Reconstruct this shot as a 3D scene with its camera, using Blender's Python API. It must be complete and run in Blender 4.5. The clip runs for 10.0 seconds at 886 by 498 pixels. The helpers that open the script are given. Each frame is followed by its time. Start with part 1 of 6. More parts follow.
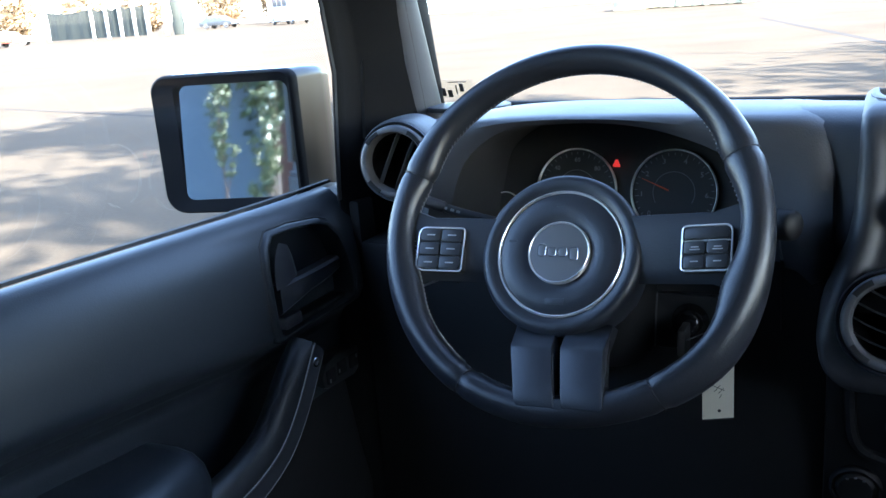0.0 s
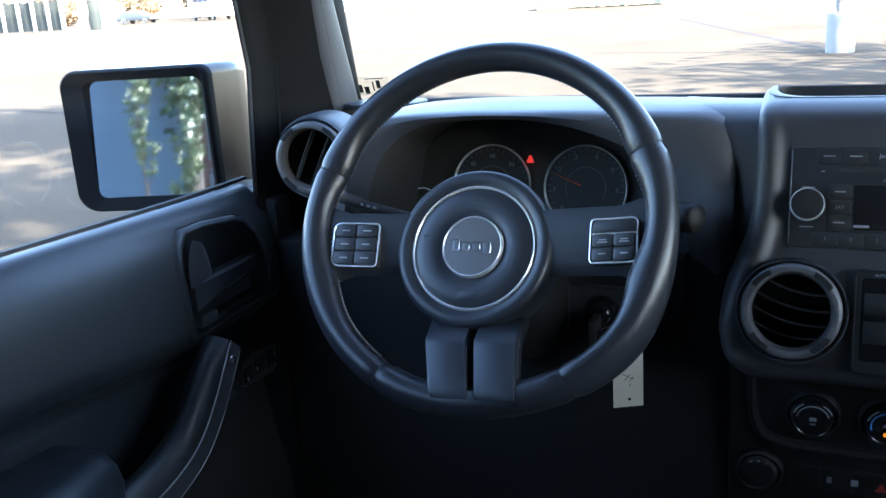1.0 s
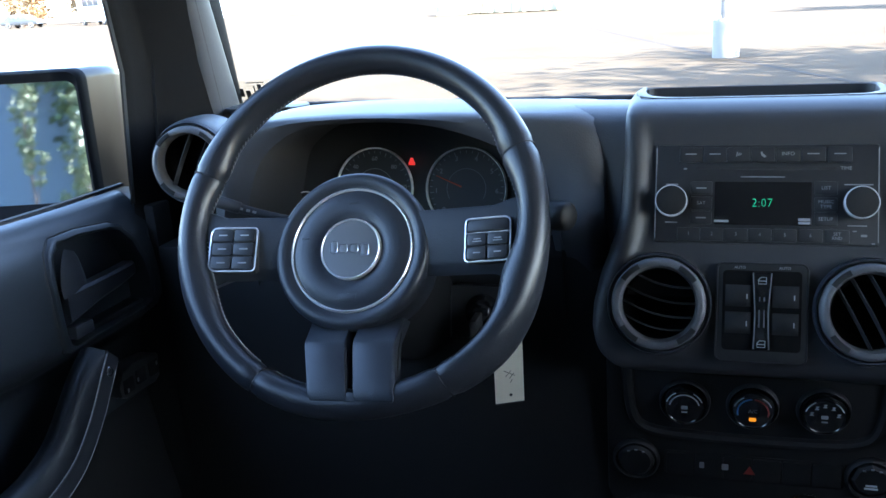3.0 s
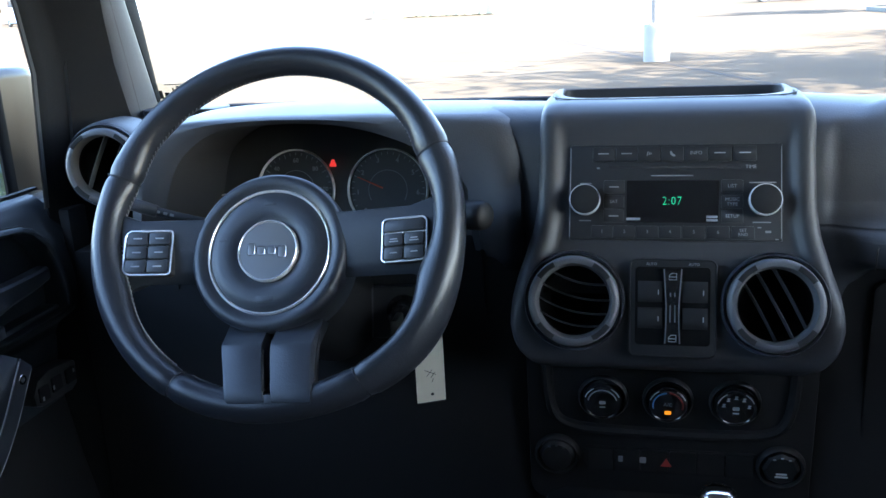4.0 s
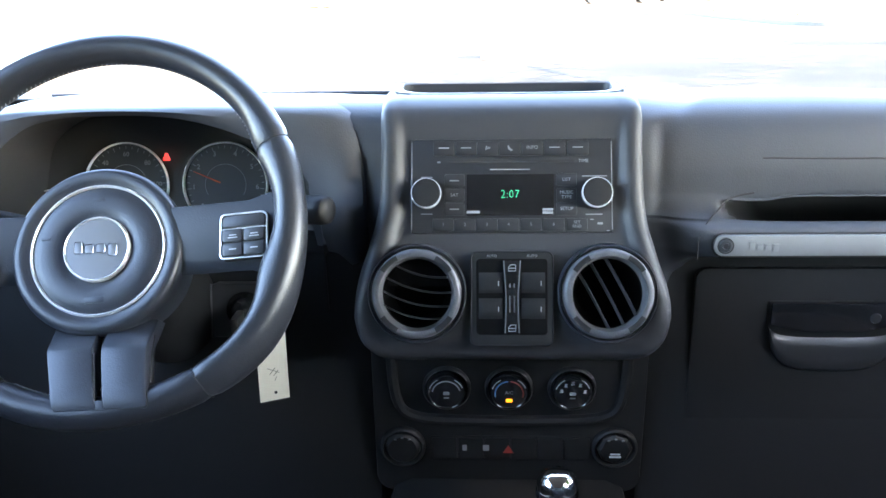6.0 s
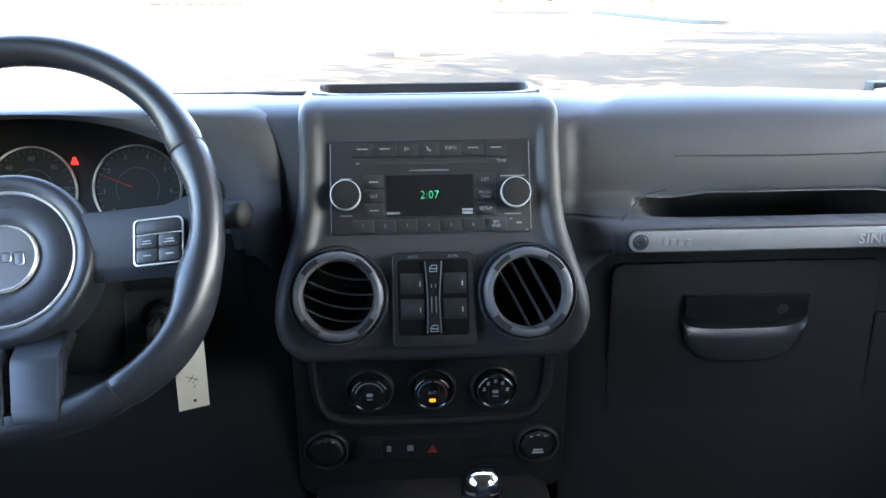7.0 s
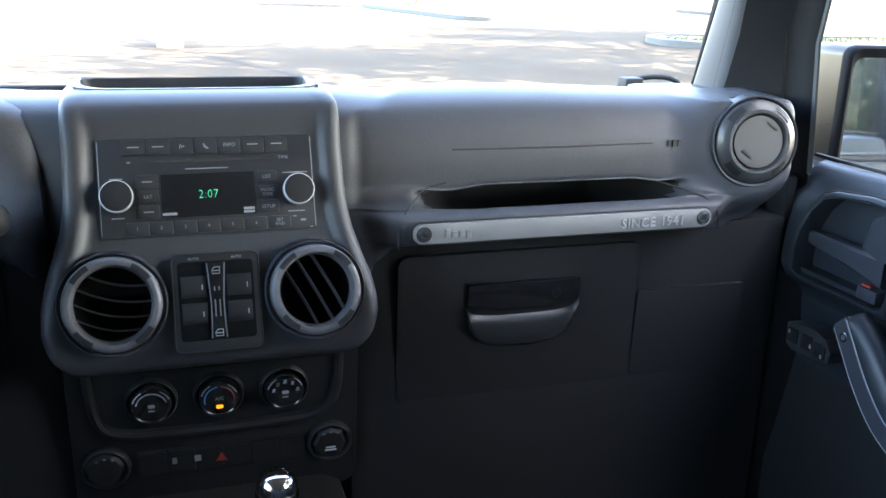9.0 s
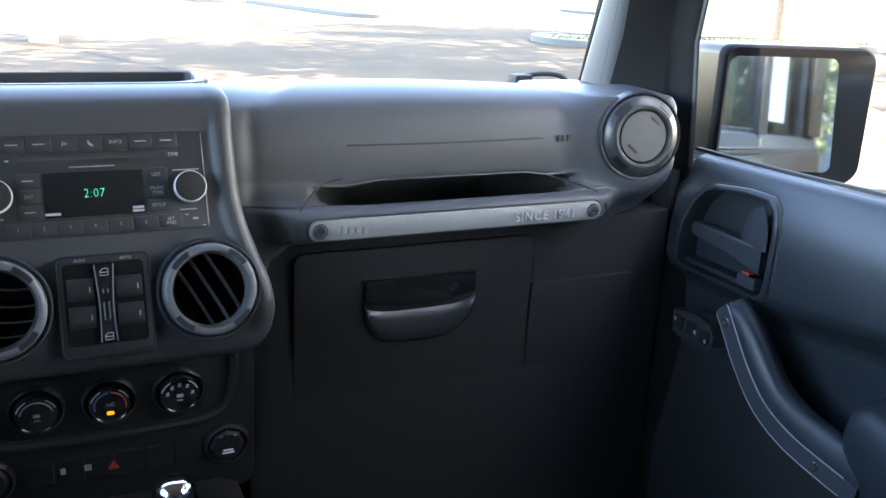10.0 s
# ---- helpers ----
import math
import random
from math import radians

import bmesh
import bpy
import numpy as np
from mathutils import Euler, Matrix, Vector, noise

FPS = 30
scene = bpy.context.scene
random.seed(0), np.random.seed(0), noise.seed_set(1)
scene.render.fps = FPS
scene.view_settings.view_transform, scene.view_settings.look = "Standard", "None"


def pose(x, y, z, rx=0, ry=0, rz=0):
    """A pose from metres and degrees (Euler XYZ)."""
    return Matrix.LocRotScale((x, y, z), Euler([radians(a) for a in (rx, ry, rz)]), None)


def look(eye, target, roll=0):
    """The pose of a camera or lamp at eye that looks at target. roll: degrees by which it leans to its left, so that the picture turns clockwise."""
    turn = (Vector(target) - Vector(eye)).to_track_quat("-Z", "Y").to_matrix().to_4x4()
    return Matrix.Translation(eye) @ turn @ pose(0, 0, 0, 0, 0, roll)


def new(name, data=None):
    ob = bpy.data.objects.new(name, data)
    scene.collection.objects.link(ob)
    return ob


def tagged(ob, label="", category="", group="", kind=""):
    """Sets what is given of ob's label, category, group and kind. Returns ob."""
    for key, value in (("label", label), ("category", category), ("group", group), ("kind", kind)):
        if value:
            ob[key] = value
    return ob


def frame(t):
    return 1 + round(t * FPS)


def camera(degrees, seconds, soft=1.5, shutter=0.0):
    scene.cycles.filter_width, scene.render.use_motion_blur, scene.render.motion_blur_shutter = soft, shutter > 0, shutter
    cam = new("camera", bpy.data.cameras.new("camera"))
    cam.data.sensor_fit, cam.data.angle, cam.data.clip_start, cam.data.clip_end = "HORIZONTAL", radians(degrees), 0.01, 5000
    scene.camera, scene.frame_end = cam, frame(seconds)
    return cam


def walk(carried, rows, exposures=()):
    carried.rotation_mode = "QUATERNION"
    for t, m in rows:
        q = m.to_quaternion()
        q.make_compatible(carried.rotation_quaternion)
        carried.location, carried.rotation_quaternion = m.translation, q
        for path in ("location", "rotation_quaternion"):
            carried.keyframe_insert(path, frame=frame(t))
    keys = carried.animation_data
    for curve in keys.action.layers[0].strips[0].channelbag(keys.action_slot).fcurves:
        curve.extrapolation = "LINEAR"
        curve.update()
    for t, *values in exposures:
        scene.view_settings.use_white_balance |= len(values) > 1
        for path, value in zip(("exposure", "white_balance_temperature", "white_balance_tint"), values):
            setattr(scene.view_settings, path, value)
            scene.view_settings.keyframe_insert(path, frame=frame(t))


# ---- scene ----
cam = camera(52.3, 10.0)
# seconds, place, pitch, roll, yaw
ROWS = [
(0.0, -0.0904, -0.8721, 1.4321, -15.50, 4.22, 26.82),
    (0.5, -0.0835, -0.8759, 1.4313, -15.34, 3.80, 24.11),
    (1.0, -0.0760, -0.8745, 1.4306, -15.94, 3.54, 22.21),
    (1.5, -0.0705, -0.8740, 1.4295, -15.95, 3.51, 20.74),
    (2.0, -0.0637, -0.8732, 1.4279, -15.87, 3.55, 19.50),
    (2.5, -0.0583, -0.8721, 1.4275, -15.96, 3.40, 17.86),
    (4.0, -0.0281, -0.8722, 1.4246, -15.97, 2.79, 12.18),
    (4.5, -0.0231, -0.8713, 1.4230, -16.20, 2.49, 9.88),
    (5.0, -0.0218, -0.8704, 1.4247, -16.66, 1.54, 7.32),
    (5.5, -0.0255, -0.8707, 1.4225, -16.53, 1.05, 4.73),
    (7.0, -0.0311, -0.8690, 1.4267, -16.83, 0.46, -2.96),
    (7.5, -0.0332, -0.8688, 1.4247, -16.73, 0.15, -6.34),
    (8.0, -0.0322, -0.8670, 1.4255, -16.86, -0.04, -9.48),
    (8.5, -0.0349, -0.8636, 1.4261, -16.98, -0.80, -13.40),
    (9.0, -0.0385, -0.8619, 1.4276, -17.12, -1.44, -17.10),
    (9.5, -0.0428, -0.8626, 1.4284, -17.19, -1.67, -20.23),
    (10.0, -0.0440, -0.8623, 1.4260, -17.05, -2.35, -23.98),
]
# seconds, stops, kelvin, tint
EXPOSURES = [(0.0, 4.07, 5950, 10), (2.5, 4.22, 5950, 10), (4.0, 4.32, 6100, 10), (4.5, 4.58, 6250, 10), (5.0, 5.06, 6450, 10), (5.4, 5.75, 6700, 11), (7.5, 5.1, 6950, 13), (9.0, 5.12, 7000, 13), (10.0, 4.98, 6950, 13)]
walk(cam, [(t, pose(x, y, z, 90 + p, r, w)) for t, x, y, z, p, r, w in ROWS], EXPOSURES)

# ---- world and sun ----
SUN_EL, SUN_AZ = radians(42), radians(-20)      # azimuth from +x towards +y
world = bpy.data.worlds.new("world")
scene.world = world
world.use_nodes = True
nt = world.node_tree
sky = nt.nodes.new("ShaderNodeTexSky")
sky.sky_type, sky.sun_disc = 'NISHITA', False
sky.sun_elevation, sky.sun_rotation = SUN_EL, radians(90) - SUN_AZ
nt.nodes["Background"].inputs["Strength"].default_value = 0.15
nt.links.new(sky.outputs[0], nt.nodes["Background"].inputs["Color"])
sun = new("sun", bpy.data.lights.new("sun", 'SUN'))
sun.data.energy, sun.data.angle, sun.data.color = 3.8, radians(0.6), (1.0, 0.95, 0.88)
sun_dir = Vector((math.cos(SUN_EL) * math.cos(SUN_AZ), math.cos(SUN_EL) * math.sin(SUN_AZ), math.sin(SUN_EL)))
sun.matrix_world = look(sun_dir * 60, (0, 0, 0))


# ---- materials ----
def material(name, color, rough=0.5, metal=0.0, grain=0.0, size=400.0, vary=0.0, spec=0.5, emit=0.0, coat=0.0):
    """A surface with fine grain relief and a slow change of tone."""
    m = bpy.data.materials.new(name)
    m.use_nodes = True
    n, l = m.node_tree.nodes, m.node_tree.links
    b = n["Principled BSDF"]
    b.inputs["Base Color"].default_value = (*color, 1)
    b.inputs["Roughness"].default_value = rough
    b.inputs["Metallic"].default_value = metal
    b.inputs["Specular IOR Level"].default_value = spec
    b.inputs["Coat Weight"].default_value = coat
    if emit:
        b.inputs["Emission Color"].default_value = (*color, 1)
        b.inputs["Emission Strength"].default_value = emit
    co = n.new("ShaderNodeTexCoord")
    if grain:
        t = n.new("ShaderNodeTexNoise")
        t.inputs["Scale"].default_value, t.inputs["Detail"].default_value = size, 3
        l.new(co.outputs["Object"], t.inputs["Vector"])
        bump = n.new("ShaderNodeBump")
        bump.inputs["Strength"].default_value, bump.inputs["Distance"].default_value = grain, 0.0006
        l.new(t.outputs["Fac"], bump.inputs["Height"])
        l.new(bump.outputs[0], b.inputs["Normal"])
    if vary:
        t = n.new("ShaderNodeTexNoise")
        t.inputs["Scale"].default_value, t.inputs["Detail"].default_value = 9, 5
        l.new(co.outputs["Object"], t.inputs["Vector"])
        mix = n.new("ShaderNodeMix")
        mix.data_type = 'RGBA'
        mix.inputs["A"].default_value = (*[c * (1 - vary) for c in color], 1)
        mix.inputs["B"].default_value = (*[min(1, c * (1 + vary)) for c in color], 1)
        l.new(t.outputs["Fac"], mix.inputs["Factor"])
        l.new(mix.outputs["Result"], b.inputs["Base Color"])
        ro = n.new("ShaderNodeMapRange")
        ro.inputs["To Min"].default_value, ro.inputs["To Max"].default_value = rough - 0.06, min(1, rough + 0.06)
        l.new(t.outputs["Fac"], ro.inputs["Value"])
        l.new(ro.outputs[0], b.inputs["Roughness"])
    return m


PAD = material("grained_dash_pad", (0.048, 0.051, 0.058), 0.46, spec=0.31, grain=0.32, size=620, vary=0.10)
PLASTIC = material("soft_black_plastic", (0.021, 0.024, 0.030), 0.38, spec=0.4, grain=0.3, size=600, vary=0.12)
PANEL = material("smooth_black_plastic", (0.018, 0.0185, 0.020), 0.36, grain=0.12, size=900, vary=0.10)
BEZEL = material("satin_black_plastic", (0.023, 0.0235, 0.026), 0.54, spec=0.5, grain=0.15, size=900, vary=0.10)
BLACK = material("dead_black", (0.004, 0.004, 0.004), 0.9, spec=0.1)
# Base kept extra dark, to put seat shade into the low dash parts.
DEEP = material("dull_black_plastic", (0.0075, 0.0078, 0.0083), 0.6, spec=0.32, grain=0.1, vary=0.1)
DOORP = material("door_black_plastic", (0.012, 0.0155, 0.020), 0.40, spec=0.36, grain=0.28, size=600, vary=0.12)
PILLAR = material("pillar_black_plastic", (0.0058, 0.0060, 0.0068), 0.55, spec=0.08, grain=0.3, size=700, vary=0.1)
RINGM = material("bright_ring", (0.72, 0.73, 0.75), 0.24, metal=0.6)
KNOBRING = material("knob_ring", (0.76, 0.77, 0.79), 0.27, metal=0.40)
DIALRING = material("pale_dial_ring", (0.900, 0.900, 0.900), 0.35, metal=0.1)
DIAL = material("dark_dial", (0.026, 0.027, 0.030), 0.4, vary=0.08)
LINING = material("matt_hood_lining", (0.0372, 0.0372, 0.0384), 0.6, spec=0.3, grain=0.3, vary=0.12)
STEEL = material("grey_steel", (0.16, 0.15, 0.14), 0.55, metal=0.3, vary=0.2)
GLOSS = material("glossy_black_plastic", (0.010, 0.010, 0.011), 0.16)
LEATHER = material("black_leather", (0.017, 0.0185, 0.0225), 0.33, spec=0.42, grain=0.35, size=520, vary=0.15)
FLAP = material("flat_grey_plastic", (0.074, 0.074, 0.073), 0.6, spec=0.3, vary=0.06)
STALK = material("matt_black_plastic", (0.007, 0.0073, 0.008), 0.5, spec=0.15, grain=0.2)
PLATE = material("grey_bar_plastic", (0.19, 0.19, 0.192), 0.46, metal=0.2, grain=0.1, vary=0.08)
PLATE_HI = material("worn_letter_plastic", (0.36, 0.36, 0.362), 0.42, metal=0.25, vary=0.08)
BADGE = material("grey_badge_plastic", (0.105, 0.104, 0.104), 0.34, metal=0.4, vary=0.08)
DARKGREY = material("dark_grey_plastic", (0.034, 0.036, 0.040), 0.34, metal=0.1, grain=0.1, vary=0.08)
PEWTER = material("pewter_plastic", (0.092, 0.092, 0.097), 0.5, metal=0.3, grain=0.15, vary=0.1)
CHROME = material("chrome", (0.80, 0.80, 0.82), 0.12, metal=1.0)
SATIN = material("satin_chrome", (0.55, 0.55, 0.57), 0.26, metal=1.0)
PAINT = material("bronze_paint", (0.038, 0.0275, 0.0175), 0.30, metal=0.45, spec=0.5, vary=0.06)
# Tyre black raised to grey, imitating veiling glare over the far cars.
TYRE = material("hazed_tyre", (0.085, 0.082, 0.078), 0.9, vary=0.1)
RUBBER = material("black_rubber", (0.014, 0.014, 0.014), 0.7, grain=0.2)
CARPET = material("black_carpet", (0.012, 0.012, 0.013), 0.95, grain=1.0, size=300)
LINER = material("grey_roof_liner", (0.22, 0.22, 0.217), 0.9, grain=0.4, vary=0.1)
WHITE = material("white_marking", (0.62, 0.63, 0.64), 0.6)
MUTED = material("faded_marking", (0.20, 0.205, 0.215), 0.6)
DIM = material("grey_marking", (0.24, 0.245, 0.255), 0.6)
RED_LIT = material("red_warning_lamp", (1.0, 0.05, 0.04), 0.5, emit=0.035)
AMBER_LIT = material("amber_lamp", (1.0, 0.30, 0.015), 0.5, emit=0.055)
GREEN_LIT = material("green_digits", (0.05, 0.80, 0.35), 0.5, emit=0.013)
RED = material("red_paint", (0.26, 0.028, 0.022), 0.5)
BLUE = material("blue_paint", (0.06, 0.19, 0.42), 0.5)
NEEDLE = material("orange_needle", (0.55, 0.08, 0.03), 0.5)
PAPER = material("paper_tag", (0.62, 0.58, 0.46), 0.8, vary=0.06)
STRAP = material("strap_insert_plastic", (0.026, 0.029, 0.035), 0.42, grain=0.2, size=700, vary=0.08)
THREAD = material("grey_thread", (0.30, 0.30, 0.31), 0.8)


def glass(name, tint=(0.93, 0.95, 0.94)):
    m = bpy.data.materials.new(name)
    m.use_nodes = True
    n, l = m.node_tree.nodes, m.node_tree.links
    n.remove(n["Principled BSDF"])
    tr, gl, mix, fr = n.new("ShaderNodeBsdfTransparent"), n.new("ShaderNodeBsdfGlossy"), n.new("ShaderNodeMixShader"), n.new("ShaderNodeLayerWeight")
    tr.inputs[0].default_value = (*tint, 1)
    gl.inputs["Roughness"].default_value = 0.02
    fr.inputs[0].default_value = 0.5
    po, ma = n.new("ShaderNodeMath"), n.new("ShaderNodeMath")
    po.operation, po.inputs[1].default_value = 'POWER', 4.0
    ma.operation, ma.inputs[1].default_value, ma.inputs[2].default_value = 'MULTIPLY_ADD', 0.8, 0.03
    l.new(fr.outputs["Facing"], po.inputs[0])
    l.new(po.outputs[0], ma.inputs[0])
    l.new(ma.outputs[0], mix.inputs[0])
    l.new(tr.outputs[0], mix.inputs[1])
    l.new(gl.outputs[0], mix.inputs[2])
    l.new(mix.outputs[0], n["Material Output"].inputs[0])
    return m


GLASS = glass("clear_glass")
TINT = glass("tinted_glass", (0.20, 0.21, 0.21))


# ---- mesh helpers ----
def part(name, bm, mat, parent=None, label="", smooth=35):
    """Links a bmesh as one mesh object, under parent if there is one."""
    me = bpy.data.meshes.new(name)
    bmesh.ops.recalc_face_normals(bm, faces=bm.faces)
    bm.to_mesh(me)
    bm.free()
    me.materials.append(mat)
    if smooth:
        me.shade_smooth()
        me.set_sharp_from_angle(angle=radians(smooth))
    ob = new(name, me)
    if parent:
        ob.parent = parent
    if label:
        tagged(ob, label)
    return ob


def split_off(bm, picked):
    """Moves the picked faces of a bmesh into a new one."""
    out, faces = bmesh.new(), [f for f in bm.faces if picked(f.calc_center_median())]
    made = {}
    for f in faces:
        for v in f.verts:
            if v not in made:
                made[v] = out.verts.new(v.co)
        out.faces.new([made[v] for v in f.verts])
    bmesh.ops.delete(bm, geom=faces, context='FACES')
    return out


def thing(name, label, category, group="", kind="", at=None):
    ob = new(name)
    ob.empty_display_size = 0.02
    if at is not None:
        ob.matrix_basis = at
    return tagged(ob, label, category, group, kind)


def bevelled(bm, width, segs=2, angle=30):
    if width:
        es = [e for e in bm.edges if len(e.link_faces) == 2 and e.calc_face_angle(0) > radians(angle)]
        bmesh.ops.bevel(bm, geom=es, offset=width, segments=segs, affect='EDGES', profile=0.6, clamp_overlap=True)
    return bm


def box(x0, x1, y0, y1, z0, z1, bevel=0.0, segs=2, bm=None):
    bm = bm or bmesh.new()
    made = bmesh.ops.create_cube(bm, size=1)["verts"]
    for v in made:
        v.co = Vector(((x0 + x1) / 2 + v.co.x * (x1 - x0), (y0 + y1) / 2 + v.co.y * (y1 - y0), (z0 + z1) / 2 + v.co.z * (z1 - z0)))
    return bevelled(bm, bevel, segs)


def prism(outline, a, b, put, bevel=0.0, segs=2):
    """A plate: the outline (u, v) drawn from depth a to b; put(u, v, w) gives the place."""
    bm = bmesh.new()
    lo = [bm.verts.new(put(u, v, a)) for u, v in outline]
    hi = [bm.verts.new(put(u, v, b)) for u, v in outline]
    k = len(outline)
    bm.faces.new(lo)
    bm.faces.new(hi)
    for i in range(k):
        bm.faces.new((lo[i], lo[(i + 1) % k], hi[(i + 1) % k], hi[i]))
    bmesh.ops.recalc_face_normals(bm, faces=bm.faces)
    return bevelled(bm, bevel, segs)


def loft(rows, ring=False, cap=False, bm=None):
    """A skin over rows of points."""
    bm = bm or bmesh.new()
    vs = [[bm.verts.new(p) for p in r] for r in rows]
    n = len(rows[0])
    for a, b in zip(vs, vs[1:]):
        for i in range(n if ring else n - 1):
            j = (i + 1) % n
            bm.faces.new((a[i], a[j], b[j], b[i]))
    if cap:
        bm.faces.new(vs[0])
        bm.faces.new(vs[-1])
    return bm


def lathe(profile, put, segs=48, a0=0.0, a1=360.0, bm=None):
    """Turns a profile (radius, height) about the axis; put(u, v, w) gives the place."""
    full = abs(a1 - a0) >= 359.9
    rows = []
    for i in range(segs + (0 if full else 1)):
        a = radians(a0 + (a1 - a0) * i / segs)
        rows.append([put(r * math.cos(a), r * math.sin(a), h) for r, h in profile])
    if full:
        rows.append(rows[0])
    bm = loft(rows, bm=bm)
    bmesh.ops.remove_doubles(bm, verts=bm.verts, dist=1e-6)
    return bm


def spline(pts, n):
    """n points of a smooth curve through pts."""
    pts = [Vector(p) for p in pts]
    out = []
    for k in range(n):
        f = k / (n - 1) * (len(pts) - 1)
        i = min(int(f), len(pts) - 2)
        t = f - i
        p0, p1, p2, p3 = pts[max(i - 1, 0)], pts[i], pts[i + 1], pts[min(i + 2, len(pts) - 1)]
        out.append(0.5 * ((2 * p1) + (p2 - p0) * t + (2 * p0 - 5 * p1 + 4 * p2 - p3) * t * t + (3 * p1 - p0 - 3 * p2 + p3) * t ** 3))
    return out


def sweep(path, radius, segs=10, flat=1.0, closed=False, bm=None, cap=True):
    """A round bar along a path; radius is a number or one for each point."""
    path = [Vector(p) for p in path]
    n = len(path)
    rows, up = [], None
    for i, p in enumerate(path):
        d = (path[(i + 1) % n] - path[i - 1]) if closed else (path[min(i + 1, n - 1)] - path[max(i - 1, 0)])
        d.normalize()
        up = d.orthogonal().normalized() if up is None else (up - d * up.dot(d)).normalized()
        side = d.cross(up)
        r = radius[i] if isinstance(radius, (list, tuple)) else radius
        rows.append([p + (up * math.cos(a) + side * math.sin(a) * flat) * r for a in (2 * math.pi * k / segs for k in range(segs))])
    if closed:
        rows.append(rows[0])
    bm = loft(rows, ring=True, cap=cap and not closed, bm=bm)
    if closed:
        bmesh.ops.remove_doubles(bm, verts=bm.verts, dist=1e-6)
    return bm


def rounded(x0, x1, y0, y1, r, n=5):
    """The outline of a rounded rectangle; r: one radius, or four (x1y1, x0y1, x0y0, x1y0)."""
    rr = r if isinstance(r, (list, tuple)) else (r,) * 4
    out = []
    for (cx, cy, a), q in zip(((x1, y1, 0), (x0, y1, 90), (x0, y0, 180), (x1, y0, 270)), rr):
        ox, oy = cx + (-q if cx == x1 else q), cy + (-q if cy == y1 else q)
        out += [(ox + q * math.cos(radians(a + 90 * k / n)), oy + q * math.sin(radians(a + 90 * k / n))) for k in range(n + 1)]
    return out


def frame_of(o, x, y):
    """put() for a local frame with origin o and axes x, y."""
    o, x, y = Vector(o), Vector(x).normalized(), Vector(y)
    y = (y - x * y.dot(x)).normalized()
    z = x.cross(y)
    return lambda u, v, w: o + x * u + y * v + z * w


def between(table, u):
    for (a, p), (b, q) in zip(table, table[1:]):
        if u <= b:
            t = max(0, (u - a) / (b - a))
            return p + (q - p) * t
    return table[-1][1]


def soft(a, b, u):
    t = min(1, max(0, (u - a) / (b - a)))
    return t * t * (3 - 2 * t)


def words(name, text, size, put, mat, parent, depth=0.0003, label="", spread=1.0, weight=0.0):
    """Raised letters; their middle is at put(0, 0)."""
    cu = bpy.data.curves.new(name, 'FONT')
    cu.body, cu.size, cu.align_x, cu.align_y, cu.extrude, cu.resolution_u = text, size, 'CENTER', 'CENTER', depth, 2
    cu.space_character, cu.offset = spread, weight
    ob = bpy.data.objects.new(name, cu)
    me = bpy.data.meshes.new_from_object(ob)
    bpy.data.objects.remove(ob)
    for v in me.vertices:
        v.co = put(*v.co)
    me.materials.clear()
    me.materials.append(mat)
    o = new(name, me)
    o.parent = parent
    if label:
        tagged(o, label)
    return o


# ---- cabin shell ----
def pillar_lines(z):
    """Front, middle and rear edges (y) of the windscreen pillar at a height."""
    front = 0.226 - 0.35 * (z - 1.294)
    return front, front - 0.064 + 0.14 * (z - 1.294), 0.048 + 0.115 * min(max(z - 1.21, 0), 0.165) - 0.30 * max(z - 1.385, 0)


